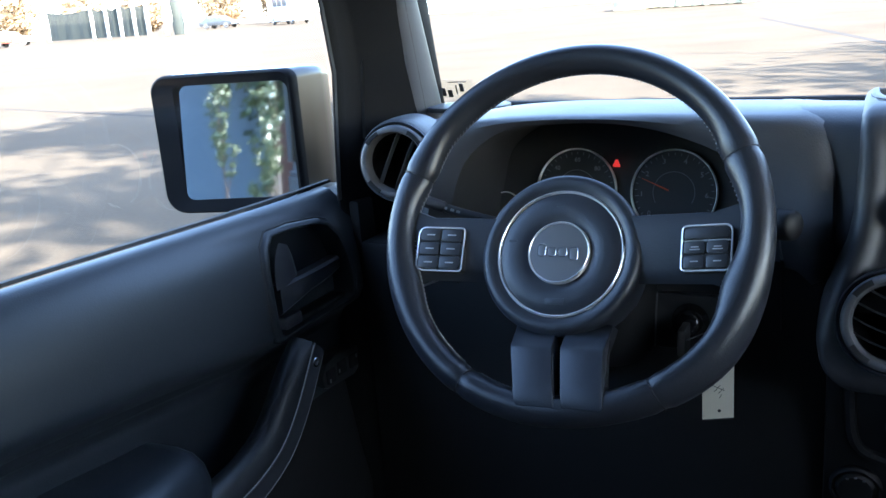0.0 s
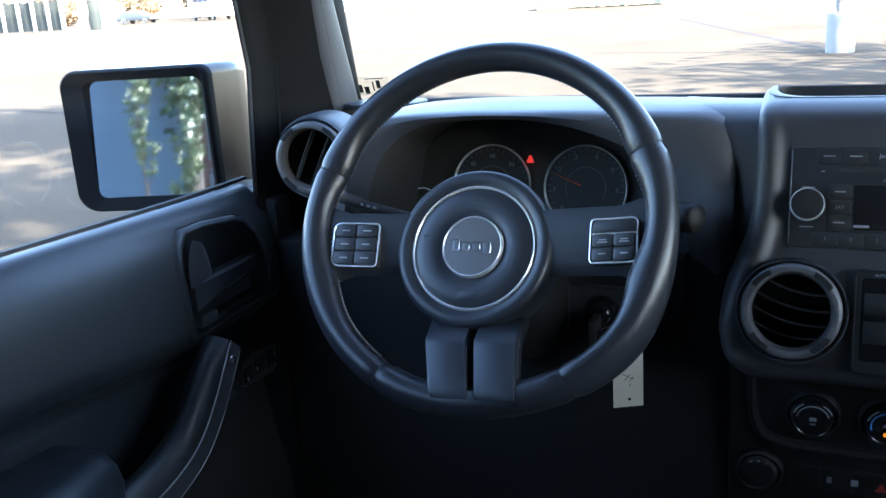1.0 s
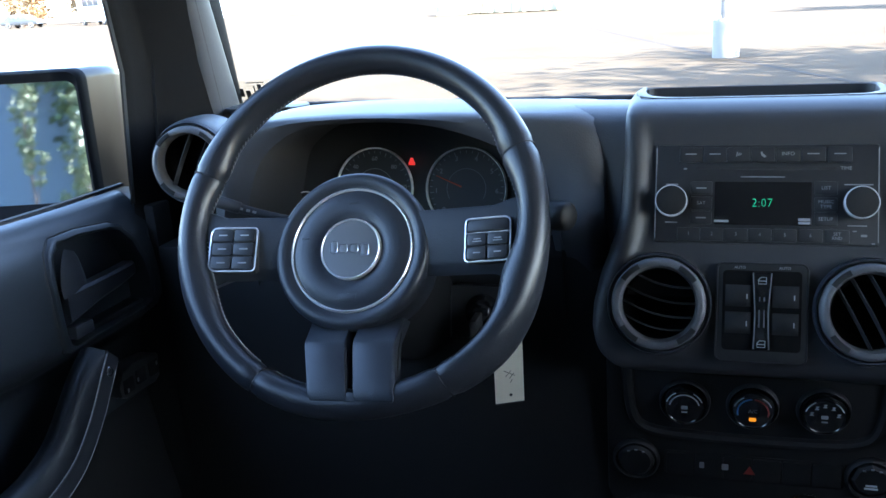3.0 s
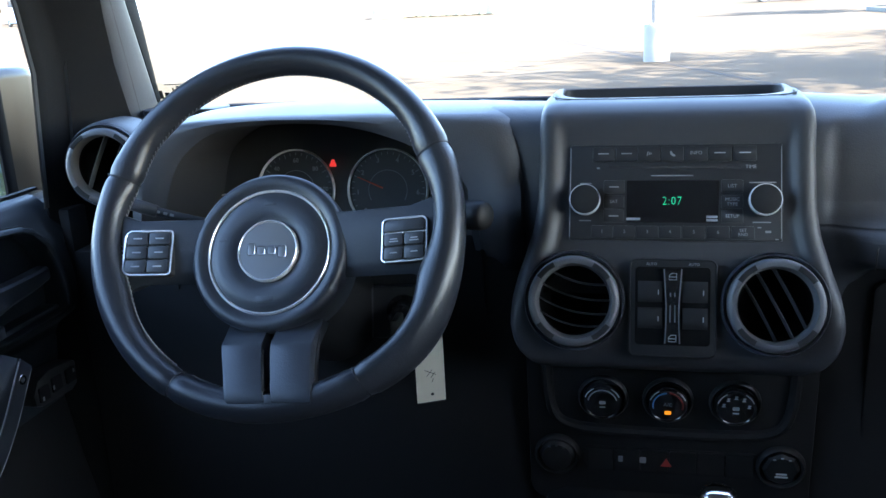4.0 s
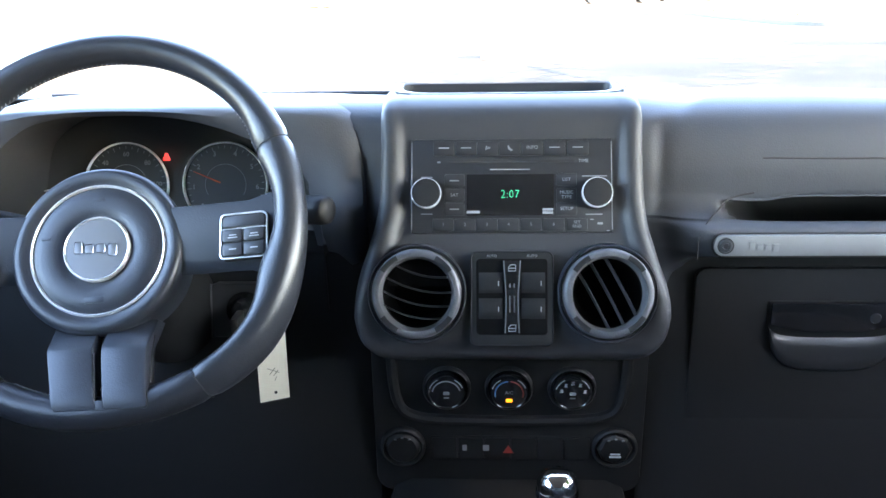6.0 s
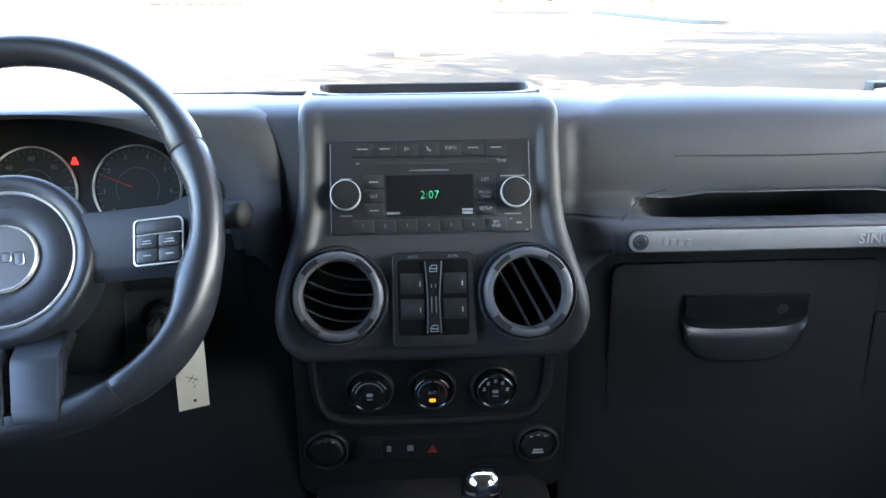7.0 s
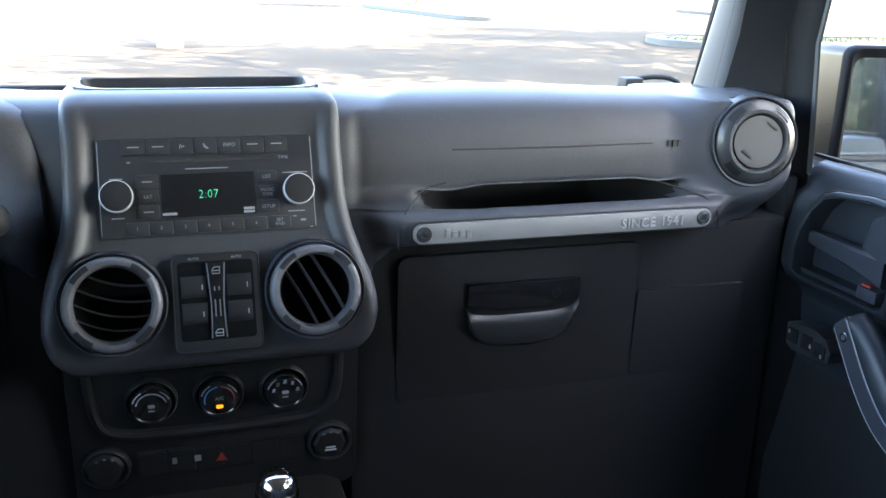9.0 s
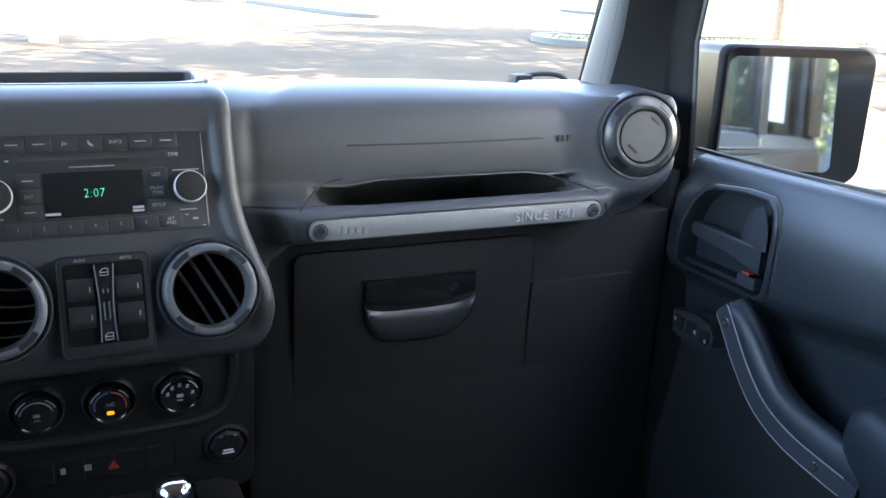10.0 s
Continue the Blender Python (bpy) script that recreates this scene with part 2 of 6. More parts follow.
def windscreen_pillar(s):
    root = thing("windscreen_pillar", "black plastic trim of the windscreen pillar, leaning back", "pillar trim", kind="structure")
    rows, roll, band = [], [], []
    for k in range(13):
        z = 1.12 + 0.72 * k / 12
        f, m, b = pillar_lines(z)
        e = max(f - m, 0.02)
        side = [(0.6560 + 0.0530 * q ** 1.25, f - 0.80 * e + (b + 0.030 - f + 0.80 * e) * q) for q in (0.0, 0.05, 0.1, 0.16, 0.24, 0.36, 0.5, 0.65, 0.8, 0.92, 1.0)]
        rows.append([(s * x, y, z) for x, y in [(0.775, f + 0.012), (0.70, f + 0.014), (0.668, f + 0.010), (0.661, f + 0.004), (0.6600, f - 0.70 * e)] + side + [(0.7135, b + 0.012), (0.7175, b + 0.003), (0.720, b), (0.724, b + 0.002), (0.775, b + 0.10)]])
        wide = 0.012 + 0.13 * max(0.0, z - 1.30) if s < 0 else 0.008 + 0.06 * max(0.0, z - 1.30)
        roll.append([(s * x, f - e * q, z) for q, x in ((-0.02, 0.6605), (0.02, 0.6580), (0.10, 0.6558), (0.20, 0.6546), (0.34, 0.6540), (0.50, 0.6540), (0.64, 0.6545), (0.76, 0.6556), (0.88, 0.6570), (0.97, 0.6590), (1.04, 0.6622), (1.10, 0.6665))])
        band.append([(s * x, f + y, z) for x, y in ((0.6606, 0.000), (0.6585, 0.0015), (0.6580, wide * 0.6), (0.6600, wide), (0.672, wide + 0.006))])
    part("trim", loft(rows, ring=True, cap=True), PILLAR, root, smooth=70)
    # Paler plastic than the trim: the strip's highlight is put into the colour.
    part("lit_front_roll", loft(roll), PAD, root, "rounded front edge of the trim, coloured lighter for its highlight", smooth=70)
    part("edge_band", loft(band), PILLAR, root, "black band along the windscreen glass", smooth=40)
    rows = []
    for k in range(9):
        z = 1.20 + 0.62 * k / 8
        f, m, b = pillar_lines(z)
        rows.append([(s * x, y, z) for x, y in ((0.7165, b - 0.0005), (0.7165, b - 0.006), (0.7185, b - 0.0075), (0.721, b - 0.004), (0.7215, b))])
    part("door_seal", loft(rows, ring=True, cap=True), RUBBER, root, "black rubber door seal")
    rows = [[(s * (0.701 + dx), pillar_lines(z)[2] + 0.036 + dy, z) for dx, dy in ((0.003, 0.0008), (-0.0005, 0), (0.003, -0.0008))] for z in (1.27 + 0.10 * k / 8 for k in range(9))]
    part("seam", loft(rows, ring=True, cap=True), RUBBER, root)
    return root


for s in (-1, 1):
    windscreen_pillar(s)

shell = tagged(part("roof", box(-0.80, 0.80, -2.30, 0.10, 1.79, 1.86, 0.02), LINER), "grey lined hard roof over the cabin", "roof", kind="structure")
tagged(part("floor", box(-0.78, 0.78, -2.30, 0.75, 0.50, 0.56, 0.01), CARPET), "black carpeted cabin floor", "floor", kind="structure")
tagged(part("firewall", box(-0.78, 0.78, 0.34, 0.38, 0.56, 1.235), DEEP), "dull black bulkhead behind the dashboard", "bulkhead", kind="structure")
bm = box(-0.78, 0.78, -2.34, -2.30, 0.56, 1.20, 0.01)
for x0, x1, z0, z1 in ((-0.78, -0.60, 1.195, 1.80), (0.60, 0.78, 1.195, 1.80), (-0.602, 0.602, 1.70, 1.80)):
    box(x0, x1, -2.338, -2.302, z0, z1, 0.006, bm=bm)
rear = tagged(part("wall_rear", bm, DEEP), "dark tailgate with a window behind the cabin", "tailgate", kind="structure")
part("window_pane", box(-0.60, 0.60, -2.322, -2.318, 1.20, 1.70), TINT, rear, "tinted tailgate window").visible_shadow = False
# Unseen partition, added to keep rear light off the low panels.
tagged(part("low_partition", box(-0.70, 0.70, -1.40, -1.22, 0.56, 1.16, 0.05), CARPET), "unseen black partition that blocks low light from behind", "rear seat", kind="structure")
for s in (-1, 1):
    tagged(part("kick_panel", box(min(s * 0.701, s * 0.786), max(s * 0.701, s * 0.786), 0.059, 0.335, 0.565, 1.195, 0.004), DEEP), "dark side trim between dashboard and door", "trim", kind="structure")
    bm = box(min(s * 0.70, s * 0.79), max(s * 0.70, s * 0.79), -2.30, -0.92, 0.56, 1.22, 0.01)
    for y0, y1 in ((-1.06, -0.92), (-1.98, -1.86), (-2.30, -2.22)):
        box(min(s * 0.71, s * 0.785), max(s * 0.71, s * 0.785), y0, y1, 1.215, 1.80, 0.008, bm=bm)
    tagged(part("wall_side", bm, PANEL), "black side wall with door posts", "side wall", kind="structure")
    bm = box(min(s * 0.792, s * 0.81), max(s * 0.792, s * 0.81), -2.32, 0.30, 0.62, 1.165, 0.006)
    for y0, y1 in ((-2.32, -1.90),):
        box(min(s * 0.788, s * 0.806), max(s * 0.788, s * 0.806), y0, y1, 1.224, 1.84, 0.004, bm=bm)
    body = tagged(part("body_side", bm, PAINT), "bronze painted body side with window posts", "car body", kind="structure")
    part("window_pane", box(min(s * 0.765, s * 0.769), max(s * 0.765, s * 0.769), -1.90, -1.06, 1.22, 1.79), TINT, body, "dark tinted rear side window").visible_shadow = False
    part("belt_moulding", box(min(s * 0.7925, s * 0.804), max(s * 0.7925, s * 0.804), -2.31, 0.05, 1.168, 1.180, 0.004), RUBBER, body, "black belt moulding under the windows")
    part("belt_line", box(min(s * 0.795, s * 0.807), max(s * 0.795, s * 0.807), -2.31, 0.05, 1.1815, 1.186, 0.002), PEWTER, body, "thin bright line along the belt")
    part("moulding", box(min(s * 0.8105, s * 0.822), max(s * 0.8105, s * 0.822), -2.30, 0.20, 0.98, 1.03, 0.004), RUBBER, body, "black rubbing strip")


# ---- doors ----
def door(s):
    name = "door_1" if s < 0 else "door_2"
    root = thing(name, "closed black plastic front door panel with pull strap and handle", "door", kind="structure")
    section = [(0.785, 1.175), (0.778, 1.199), (0.768, 1.205), (0.764, 1.203), (0.761, 1.211), (0.752, 1.214), (0.741, 1.211)]
    fine = [(1.211, 0.741), (1.199, 0.728), (1.180, 0.716), (1.155, 0.707), (1.125, 0.702), (1.092, 0.7003), (1.082, 0.703), (1.071, 0.711), (1.061, 0.724), (1.051, 0.738), (1.038, 0.746)]
    even = [(q.x, q.y) for q in spline([(a, b, 0) for a, b in fine[::-1]], 90)]
    panel_x = lambda z: between(even, z)
    section += [(panel_x(1.206 - 0.003 * k), 1.206 - 0.003 * k) for k in range(60)]
    section += [(0.747, 1.024), (0.750, 1.00), (0.750, 0.95), (0.735, 0.86), (0.722, 0.80), (0.725, 0.60), (0.785, 0.60)]
    cup = [(-0.006, 1.190), (-0.060, 1.196), (-0.100, 1.196), (-0.119, 1.184), (-0.130, 1.163), (-0.136, 1.125), (-0.136, 1.095), (-0.130, 1.079), (-0.118, 1.073),
           (-0.05, 1.073), (0.026, 1.073), (0.036, 1.080), (0.037, 1.11), (0.033, 1.138), (0.024, 1.166), (0.010, 1.184)]
    cy, cz = -0.048, 1.130

    def within(u, v, d):
        pts = [(cy + (a - cy) * d, cz + (b - cz) * d) for a, b in cup]
        odd = False
        for (a, b), (c, e) in zip(pts, pts[1:] + pts[:1]):
            if (b > v) != (e > v) and u < a + (v - b) / (e - b) * (c - a):
                odd = not odd
        return odd

    ys = [0.055 - 0.003 * k for k in range(76)] + [-0.20 - 0.05 * k for k in range(16)]
    rows = []
    for y in ys:
        lift = 0.017 * soft(0.1, -0.6, y)
        rows.append([(s * (x + (0.027 if 1.05 < z < 1.207 and within(y, z, 0.935) else 0.0)), y, z + (lift if z > 1.06 else lift * 0.5) * max(soft(-0.06, -0.30, y), soft(1.190, 1.206, z)) + 0.07 * min(0.30, max(0.0, -0.16 - y)) * soft(1.13, 1.08, z) * soft(0.96, 1.03, z)) for x, z in section])
    rows[0] = [(s * max(abs(x), 0.712), 0.058, z) for x, y, z in rows[0]]
    panel = loft(rows, ring=True, cap=True)
    # Same plastic as the panel; the darker colour stands for shade low down.
    part("lower_panel", split_off(panel, lambda c: c.z < 0.975 and abs(c.x) < 0.76), DEEP, root, "lower door panel, darkened as if in shade")
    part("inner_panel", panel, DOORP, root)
    seal = [[(s * (0.760 + dx), y, 1.2125 + dz + 0.017 * soft(0.1, -0.6, y)) for dx, dz in ((0, 0), (0.001, 0.0035), (0.006, 0.004), (0.008, 0.0))] for y in (0.09 - 1.0 * k / 20 for k in range(21))]
    part("window_seal", loft(seal, ring=True, cap=True), RUBBER, root, "black rubber window seal")

    inward = lambda u, v, w: Vector((s * (0.699 - w), u, v))
    onto = lambda u, v, w: Vector((s * (panel_x(v) - w), u, v))
    rim = [[onto(cy + (u - cy) * d, cz + (v - cz) * d, w) for u, v in cup] for d, w in ((1.005, -0.002), (1.0, 0.0016), (0.98, 0.0042), (0.93, 0.0046), (0.895, 0.0030), (0.875, -0.002), (0.870, -0.028))]
    part("handle_bezel", loft([r + [r[0]] for r in rim]), DOORP, root, "black handle surround", smooth=40)
    guard = []
    for k in range(11):
        f = k / 10
        u0, reach = -0.1235 + 0.016 * f ** 2.5, 0.060 * math.sqrt(1 - 0.75 * f * f)
        guard.append([inward(u0 + reach * e, 1.137 + 0.0505 * f - 0.012 * e * f, 0.0012 - 0.010 * e ** 2.2 - 0.014 * e ** 12 - 0.003 * f) for e in (0, 0.12, 0.25, 0.4, 0.55, 0.7, 0.85, 1.0)])
    part("finger_guard", loft(guard), PLASTIC, root, "domed finger guard", smooth=60)
    edge = [onto(cy + (u - cy) * 1.012, cz + (v - cz) * 1.012, 0.0004) for u, v in cup]
    part("bezel_seam", sweep(edge, 0.0012, 6, closed=True), RUBBER, root)
    lever = []
    for u, top, low, w in ((0.022, 1.134, 1.1215, -0.016), (0.018, 1.1365, 1.119, -0.010), (-0.02, 1.1385, 1.117, -0.003), (-0.06, 1.1395, 1.115, 0.0), (-0.090, 1.1400, 1.110, 0.001), (-0.116, 1.1400, 1.105, 0.0)):
        lever.append([inward(u, v, ww) for v, ww in ((top, w - 0.016), (top, w - 0.003), (top - 0.003, w), (low + 0.004, w), (low, w - 0.004), (low, w - 0.016))])
    part("door_handle", loft(lever, ring=True, cap=True), PLASTIC, root, "black door opening lever", smooth=40)
    part("lock_lever", prism(rounded(-0.112, -0.082, 1.086, 1.101, 0.003), -0.020, 0.0, inward, 0.003), PLASTIC, root, "grey lock lever")
    if s > 0:
        part("lock_flag", prism(rounded(-0.098, -0.085, 1.1012, 1.1036, 0.001), -0.012, -0.004, inward), RED, root, "red unlocked mark")
    part("cup_floor", prism(rounded(-0.10, 0.024, 1.082, 1.088, 0.003), -0.030, -0.010, inward, 0.003), DOORP, root)

    # pull strap: a bowed bar from the handle down to the armrest
    path = spline([(-0.096, 1.064, 0), (-0.112, 1.046, 0), (-0.143, 1.008, 0), (-0.178, 0.976, 0), (-0.220, 0.957, 0), (-0.268, 0.947, 0), (-0.318, 0.940, 0)], 29)
    rows, face, line_a, line_b = [], [], [], []
    for i, p in enumerate(path):
        d = (path[min(i + 1, 28)] - path[max(i - 1, 0)]).normalized()
        nrm = Vector((-d.y, d.x, 0))
        if nrm.x > 0:
            nrm = -nrm
        wid = 0.024 + 0.012 * soft(0, 9, i) + 0.006 * (i / 28)
        bow = 0.004 * math.sin(math.pi * i / 28)
        prof = [(-0.012, -0.002), (-0.0145, 0.004), (-0.015, 0.014), (-0.013, 0.025), (-0.009, 0.029), (0.011, 0.029), (0.016, 0.0285), (wid - 0.008, 0.0255), (wid - 0.002, 0.020), (wid, 0.012), (wid - 0.002, 0.004), (wid - 0.007, -0.002)]
        rows.append([inward(p.x + nrm.x * a, p.y + nrm.y * a, w + bow) for a, w in prof])
        face.append([inward(p.x + nrm.x * a, p.y + nrm.y * a, w + bow) for a, w in ((-0.0085, 0.028), (-0.0080, 0.0303), (0.0120, 0.0303), (0.0125, 0.028))])
        line_a.append(inward(p.x + nrm.x * -0.0092, p.y + nrm.y * -0.0092, 0.0296 + bow))
        line_b.append(inward(p.x + nrm.x * 0.0132, p.y + nrm.y * 0.0132, 0.0296 + bow))
    part("pull_strap", loft(rows, ring=True, cap=True), DOORP, root, "black pull strap", smooth=50)
    insert = loft(face, ring=True, cap=True)
    part("strap_insert", insert, STRAP, root, "smooth black strap insert")
    part("trim_line", sweep(line_a[1:-2], 0.0006, 6), DIM, root, "thin silver edge line")
    part("trim_line", sweep(line_b[1:-2], 0.0006, 6), DIM, root, "thin silver edge line")
    for i in (4, 23):
        p = path[i]
        c = inward(p.x - 0.001, p.y + 0.001, 0.031)
        pf = frame_of(c, (0, s, 0), (0, 0, 1))
        part("screw", lathe([(0.0, 0.0004), (0.0028, 0.0004), (0.0032, 0.0016), (0.0052, 0.0018), (0.0062, 0.0006), (0.0064, -0.0006)], lambda u, v, w: pf(u, v, w * (1 if pf(0, 0, 1).x * s < c.x * s else -1)), 20), SATIN, root, "chrome screw")
    # armrest and lower bin
    rows = []
    for k, y in enumerate([-0.279, -0.281, -0.285, -0.292, -0.302, -0.318] + [-0.34 - 0.565 * k / 11 for k in range(12)]):
        nose = (0.020, 0.012, 0.0055, 0.0015, 0.0, 0.0)[k] if k < 6 else 0.0
        g = soft(-0.28, -0.40, y)
        rows.append([(s * (0.754 - (0.754 - x) * (0.72 + 0.28 * g) + (nose if x < 0.70 else 0.0)), y, z - 0.014 * soft(-0.46, -0.29, y) - nose * (1 if z > 1.0 else -1)) for x, z in ((0.754, 1.044), (0.70, 1.046), (0.665, 1.043), (0.648, 1.034), (0.640, 1.018), (0.642, 0.99), (0.655, 0.95), (0.68, 0.90), (0.754, 0.85))])
    part("armrest", loft(rows, ring=True, cap=True), DOORP, root, "padded black armrest")
    # mirror and lock switch plate
    out = [(0.018, 1.018), (0.010, 1.021), (-0.030, 1.026), (-0.052, 1.021), (-0.062, 1.007), (-0.060, 0.993), (-0.05, 0.989), (0.005, 0.985), (0.016, 0.990)]
    sw = part("switch_plate", prism(out, -0.02, 0.003, inward, 0.002), PANEL, root, "smooth black lock switch plate")
    for u, v in ((0.004, 1.006), (-0.022, 1.007), (-0.046, 1.005)):
        b = part("switch", prism(rounded(u - 0.009, u + 0.009, v - 0.010, v + 0.008, 0.002), 0.002, 0.0052, inward, 0.001), DEEP, sw)
    for u, v in ((0.009, 1.009), (-0.030, 1.004), (-0.050, 0.999)):
        part("switch_mark", prism(rounded(u - 0.0015, u + 0.0015, v - 0.0025, v + 0.0025, 0.0008), 0.0053, 0.0056, inward), DIM, sw, "white lock mark")
    pane = [[(s * 0.7665, y, 1.205), (s * 0.7665, y - 0.03, 1.50), (s * 0.764, y - 0.10, 1.79)] for y in (0.135, -0.90)]
    pane[1] = [(x, -0.92, z) for x, y, z in pane[1]]
    part("window_pane", loft(pane), GLASS, root, "clear side window").visible_shadow = False
    part("outer_skin", box(min(s * 0.787, s * 0.791), max(s * 0.787, s * 0.791), -0.92, 0.06, 0.60, 1.170), PAINT, root, "bronze painted outer skin")
    return root


for s in (-1, 1):
    door(s)


# ---- outside mirrors ----
def outside_mirror(s):
    root = thing("wing_mirror", "bronze and black door mirror seen through the side window", "wing mirror", "wing mirrors")
    cx, cz, cy = s * 0.972, 1.247 if s < 0 else 1.237, 0.165
    wide = 0.0 if s < 0 else 0.018
    put = lambda u, v, w: Vector((cx + s * u, cy - w - 0.30 * u, cz + v))
    outline = rounded(-0.097, 0.114 + wide, -0.100, 0.107, (0.024, 0.016, 0.02, 0.030), 6)
    inner = rounded(-0.088, (0.081 if s < 0 else 0.078), -0.079, 0.091, (0.012, 0.014, 0.010, 0.012), 6)
    rows = [[put(u * d, v * d, w) for u, v in outline] for d, w in ((1.0, -0.006), (1.0, 0.003), (0.985, 0.008), (0.965, 0.010))]
    rows += [[put(u, v, w) for u, v in inner] for w in (0.006, -0.014)]
    part("bezel", loft([r + [r[0]] for r in rows]), PILLAR, root, "black mirror bezel", smooth=40)
    rows = []
    for d, y in ((1.0, 0.0), (1.0, 0.03), (0.97, 0.065), (0.91, 0.095), (0.80, 0.118), (0.6, 0.130), (0.2, 0.134)):
        keep = -0.094 + 0.10 * (1 - d) * (1 if d < 0.95 else 0.4)
        rows.append([put(keep + (u + 0.097) * d, v * (0.6 + 0.4 * d), -0.0065) + Vector((0, y, 0)) for u, v in outline])
    part("housing", loft([r + [r[0]] for r in rows]), PAINT, root, "bronze painted housing")
    g = prism([(u * 0.995, v * 0.995) for u, v in inner], -0.010, -0.004, put)
    for v in g.verts:
        v.co.y -= (v.co.x - cx) * s * TOE[s] - (v.co.z - cz) * 0.09
    part("mirror_glass", g, MIRROR, root, "flat silver mirror glass", smooth=0)
    if s < 0:
        part("heater_mark", prism(rounded(-0.080, -0.072, -0.070, -0.060, 0.001, 2), -0.0035, -0.0030, put), DIM, root)
    part("arm", box(min(s * 0.775, s * 0.90), max(s * 0.775, s * 0.90), 0.20, 0.265, 1.145, 1.175, 0.012), PANEL, root, "black mirror arm")
    return root


TOE = {-1: 0.057, 1: 0.19}
MIRROR = material("mirror_silver", (0.46, 0.52, 0.60), 0.03, metal=1.0)
for s in (-1, 1):
    outside_mirror(s)


# ---- dashboard ----
dash = thing("dashboard", "black soft plastic dashboard with padded top and arched instrument hood", "dashboard")
LIP = [(-0.568, 1.10), (-0.562, 1.16), (-0.556, 1.204), (-0.537, 1.250), (-0.508, 1.277), (-0.477, 1.290), (-0.43, 1.2955), (-0.379, 1.2960), (-0.335, 1.2915), (-0.299, 1.283),
       (-0.262, 1.269), (-0.229, 1.250), (-0.209, 1.228), (-0.198, 1.19), (-0.194, 1.14), (-0.192, 1.08)]
OUT = [(-0.600, 1.10), (-0.598, 1.16), (-0.594, 1.212), (-0.586, 1.262), (-0.560, 1.290), (-0.515, 1.300), (-0.445, 1.3045), (-0.379, 1.3050), (-0.320, 1.3045), (-0.268, 1.303),
       (-0.215, 1.302), (-0.166, 1.298), (-0.144, 1.270), (-0.141, 1.21), (-0.143, 1.15), (-0.146, 1.08)]
N = 60
lip, out = spline([(x, z, 0) for x, z in LIP], N), spline([(x, z, 0) for x, z in OUT], N)
rows = []
for k in range(N):
    a, b = lip[k], out[k]
    top = soft(1.20, 1.30, b.y)
    dx = (b.x + 0.379) / 0.22
    side_x = b.x + (0.012 if dx > 0 else -0.03) * (1 - top)
    mid = (a + b) / 2
    nose = 0.016 - 0.010 * (1 - top)
    back = 0.75 * max(0.0, 1.185 - b.y)
    rows.append([
        (a.x + 0.018 * (-1 if dx > 0 else 1) * (1 - top), 0.165, a.y - 0.012 * top),
        (a.x + 0.004 * (-1 if dx > 0 else 1) * (1 - top), 0.050, a.y - 0.003 * top),
        (a.x, 0.034 + back, a.y), (a.x * 0.8 + b.x * 0.2, 0.028 + back, a.y * 0.8 + b.y * 0.2 + 0.0005),
        (mid.x, nose + 0.008 + back, mid.y + 0.001 * top), (a.x * 0.15 + b.x * 0.85, nose + 0.012 + back, a.y * 0.15 + b.y * 0.85),
        (b.x, 0.045 + back, b.y), (b.x + (side_x - b.x) * 0.5, 0.085, b.y + 0.0025 * top), (side_x, 0.13, b.y + 0.003 * top),
        (side_x, 0.20, b.y - 0.006 * top), (side_x, 0.275, b.y - 0.022 * top)])
part("hood_lining", loft([r[:3] for r in rows]), LINING, dash, "matt black lining inside the hood", smooth=60)
part("instrument_hood", loft([r[2:] for r in rows]), PAD, dash, "arched hood over the instruments", smooth=60)
rows = []
for z, roll in ((1.06, 0.0), (1.12, 0.0), (1.185, 0.0), (1.23, 0.0), (1.265, 0.001), (1.282, 0.005), (1.292, 0.011), (1.299, 0.021), (1.303, 0.036), (1.3045, 0.055), (1.3045, 0.09), (1.297, 0.15), (1.284, 0.225)):
    rows.append([(x, 0.028 + roll + 0.75 * max(0.0, 1.185 - z) + e, z) for x, e in ((-0.21, 0.02), (-0.175, 0.002), (-0.155, 0.0), (-0.140, -0.003), (-0.126, -0.006))])
part("joint_strip", loft(rows), PAD, dash, "recessed strip between hood and centre stack", smooth=60)
# padded wedge between hood and door, behind the end vents
for s in (-1, 1):
    x0, x1 = (0.56, 0.692) if s < 0 else (0.655, 0.700)
    rows = []
    for k in range(9):
        x = x0 + (x1 - x0) * k / 8
        drop = 0.010 * soft(0.62, 0.71, x) + (0.010 + 0.010 * soft(0.655, 0.70, x) if s > 0 else 0.014 * soft(0.565, 0.61, x))
        rows.append([(s * x, y, z - drop) for y, z in ((0.275, 1.278), (0.20, 1.294), (0.13, 1.302), (0.095, 1.300), (0.080, 1.294), (0.078, 1.285))])
    part("corner_pad", loft(rows), PAD, dash, smooth=60)
    # small raised duct cover on the dash top
    base = frame_of((s * 0.605, 0.20, 1.294 if s < 0 else 1.287), (1, 0, 0), (0, 1, 0))
    cov = prism(rounded(-0.055, 0.055, -0.035, 0.035, 0.03, 6), -0.004, 0.0025, base, 0.002)
    part("duct_cover", cov, PAD, dash, "small black duct cover")


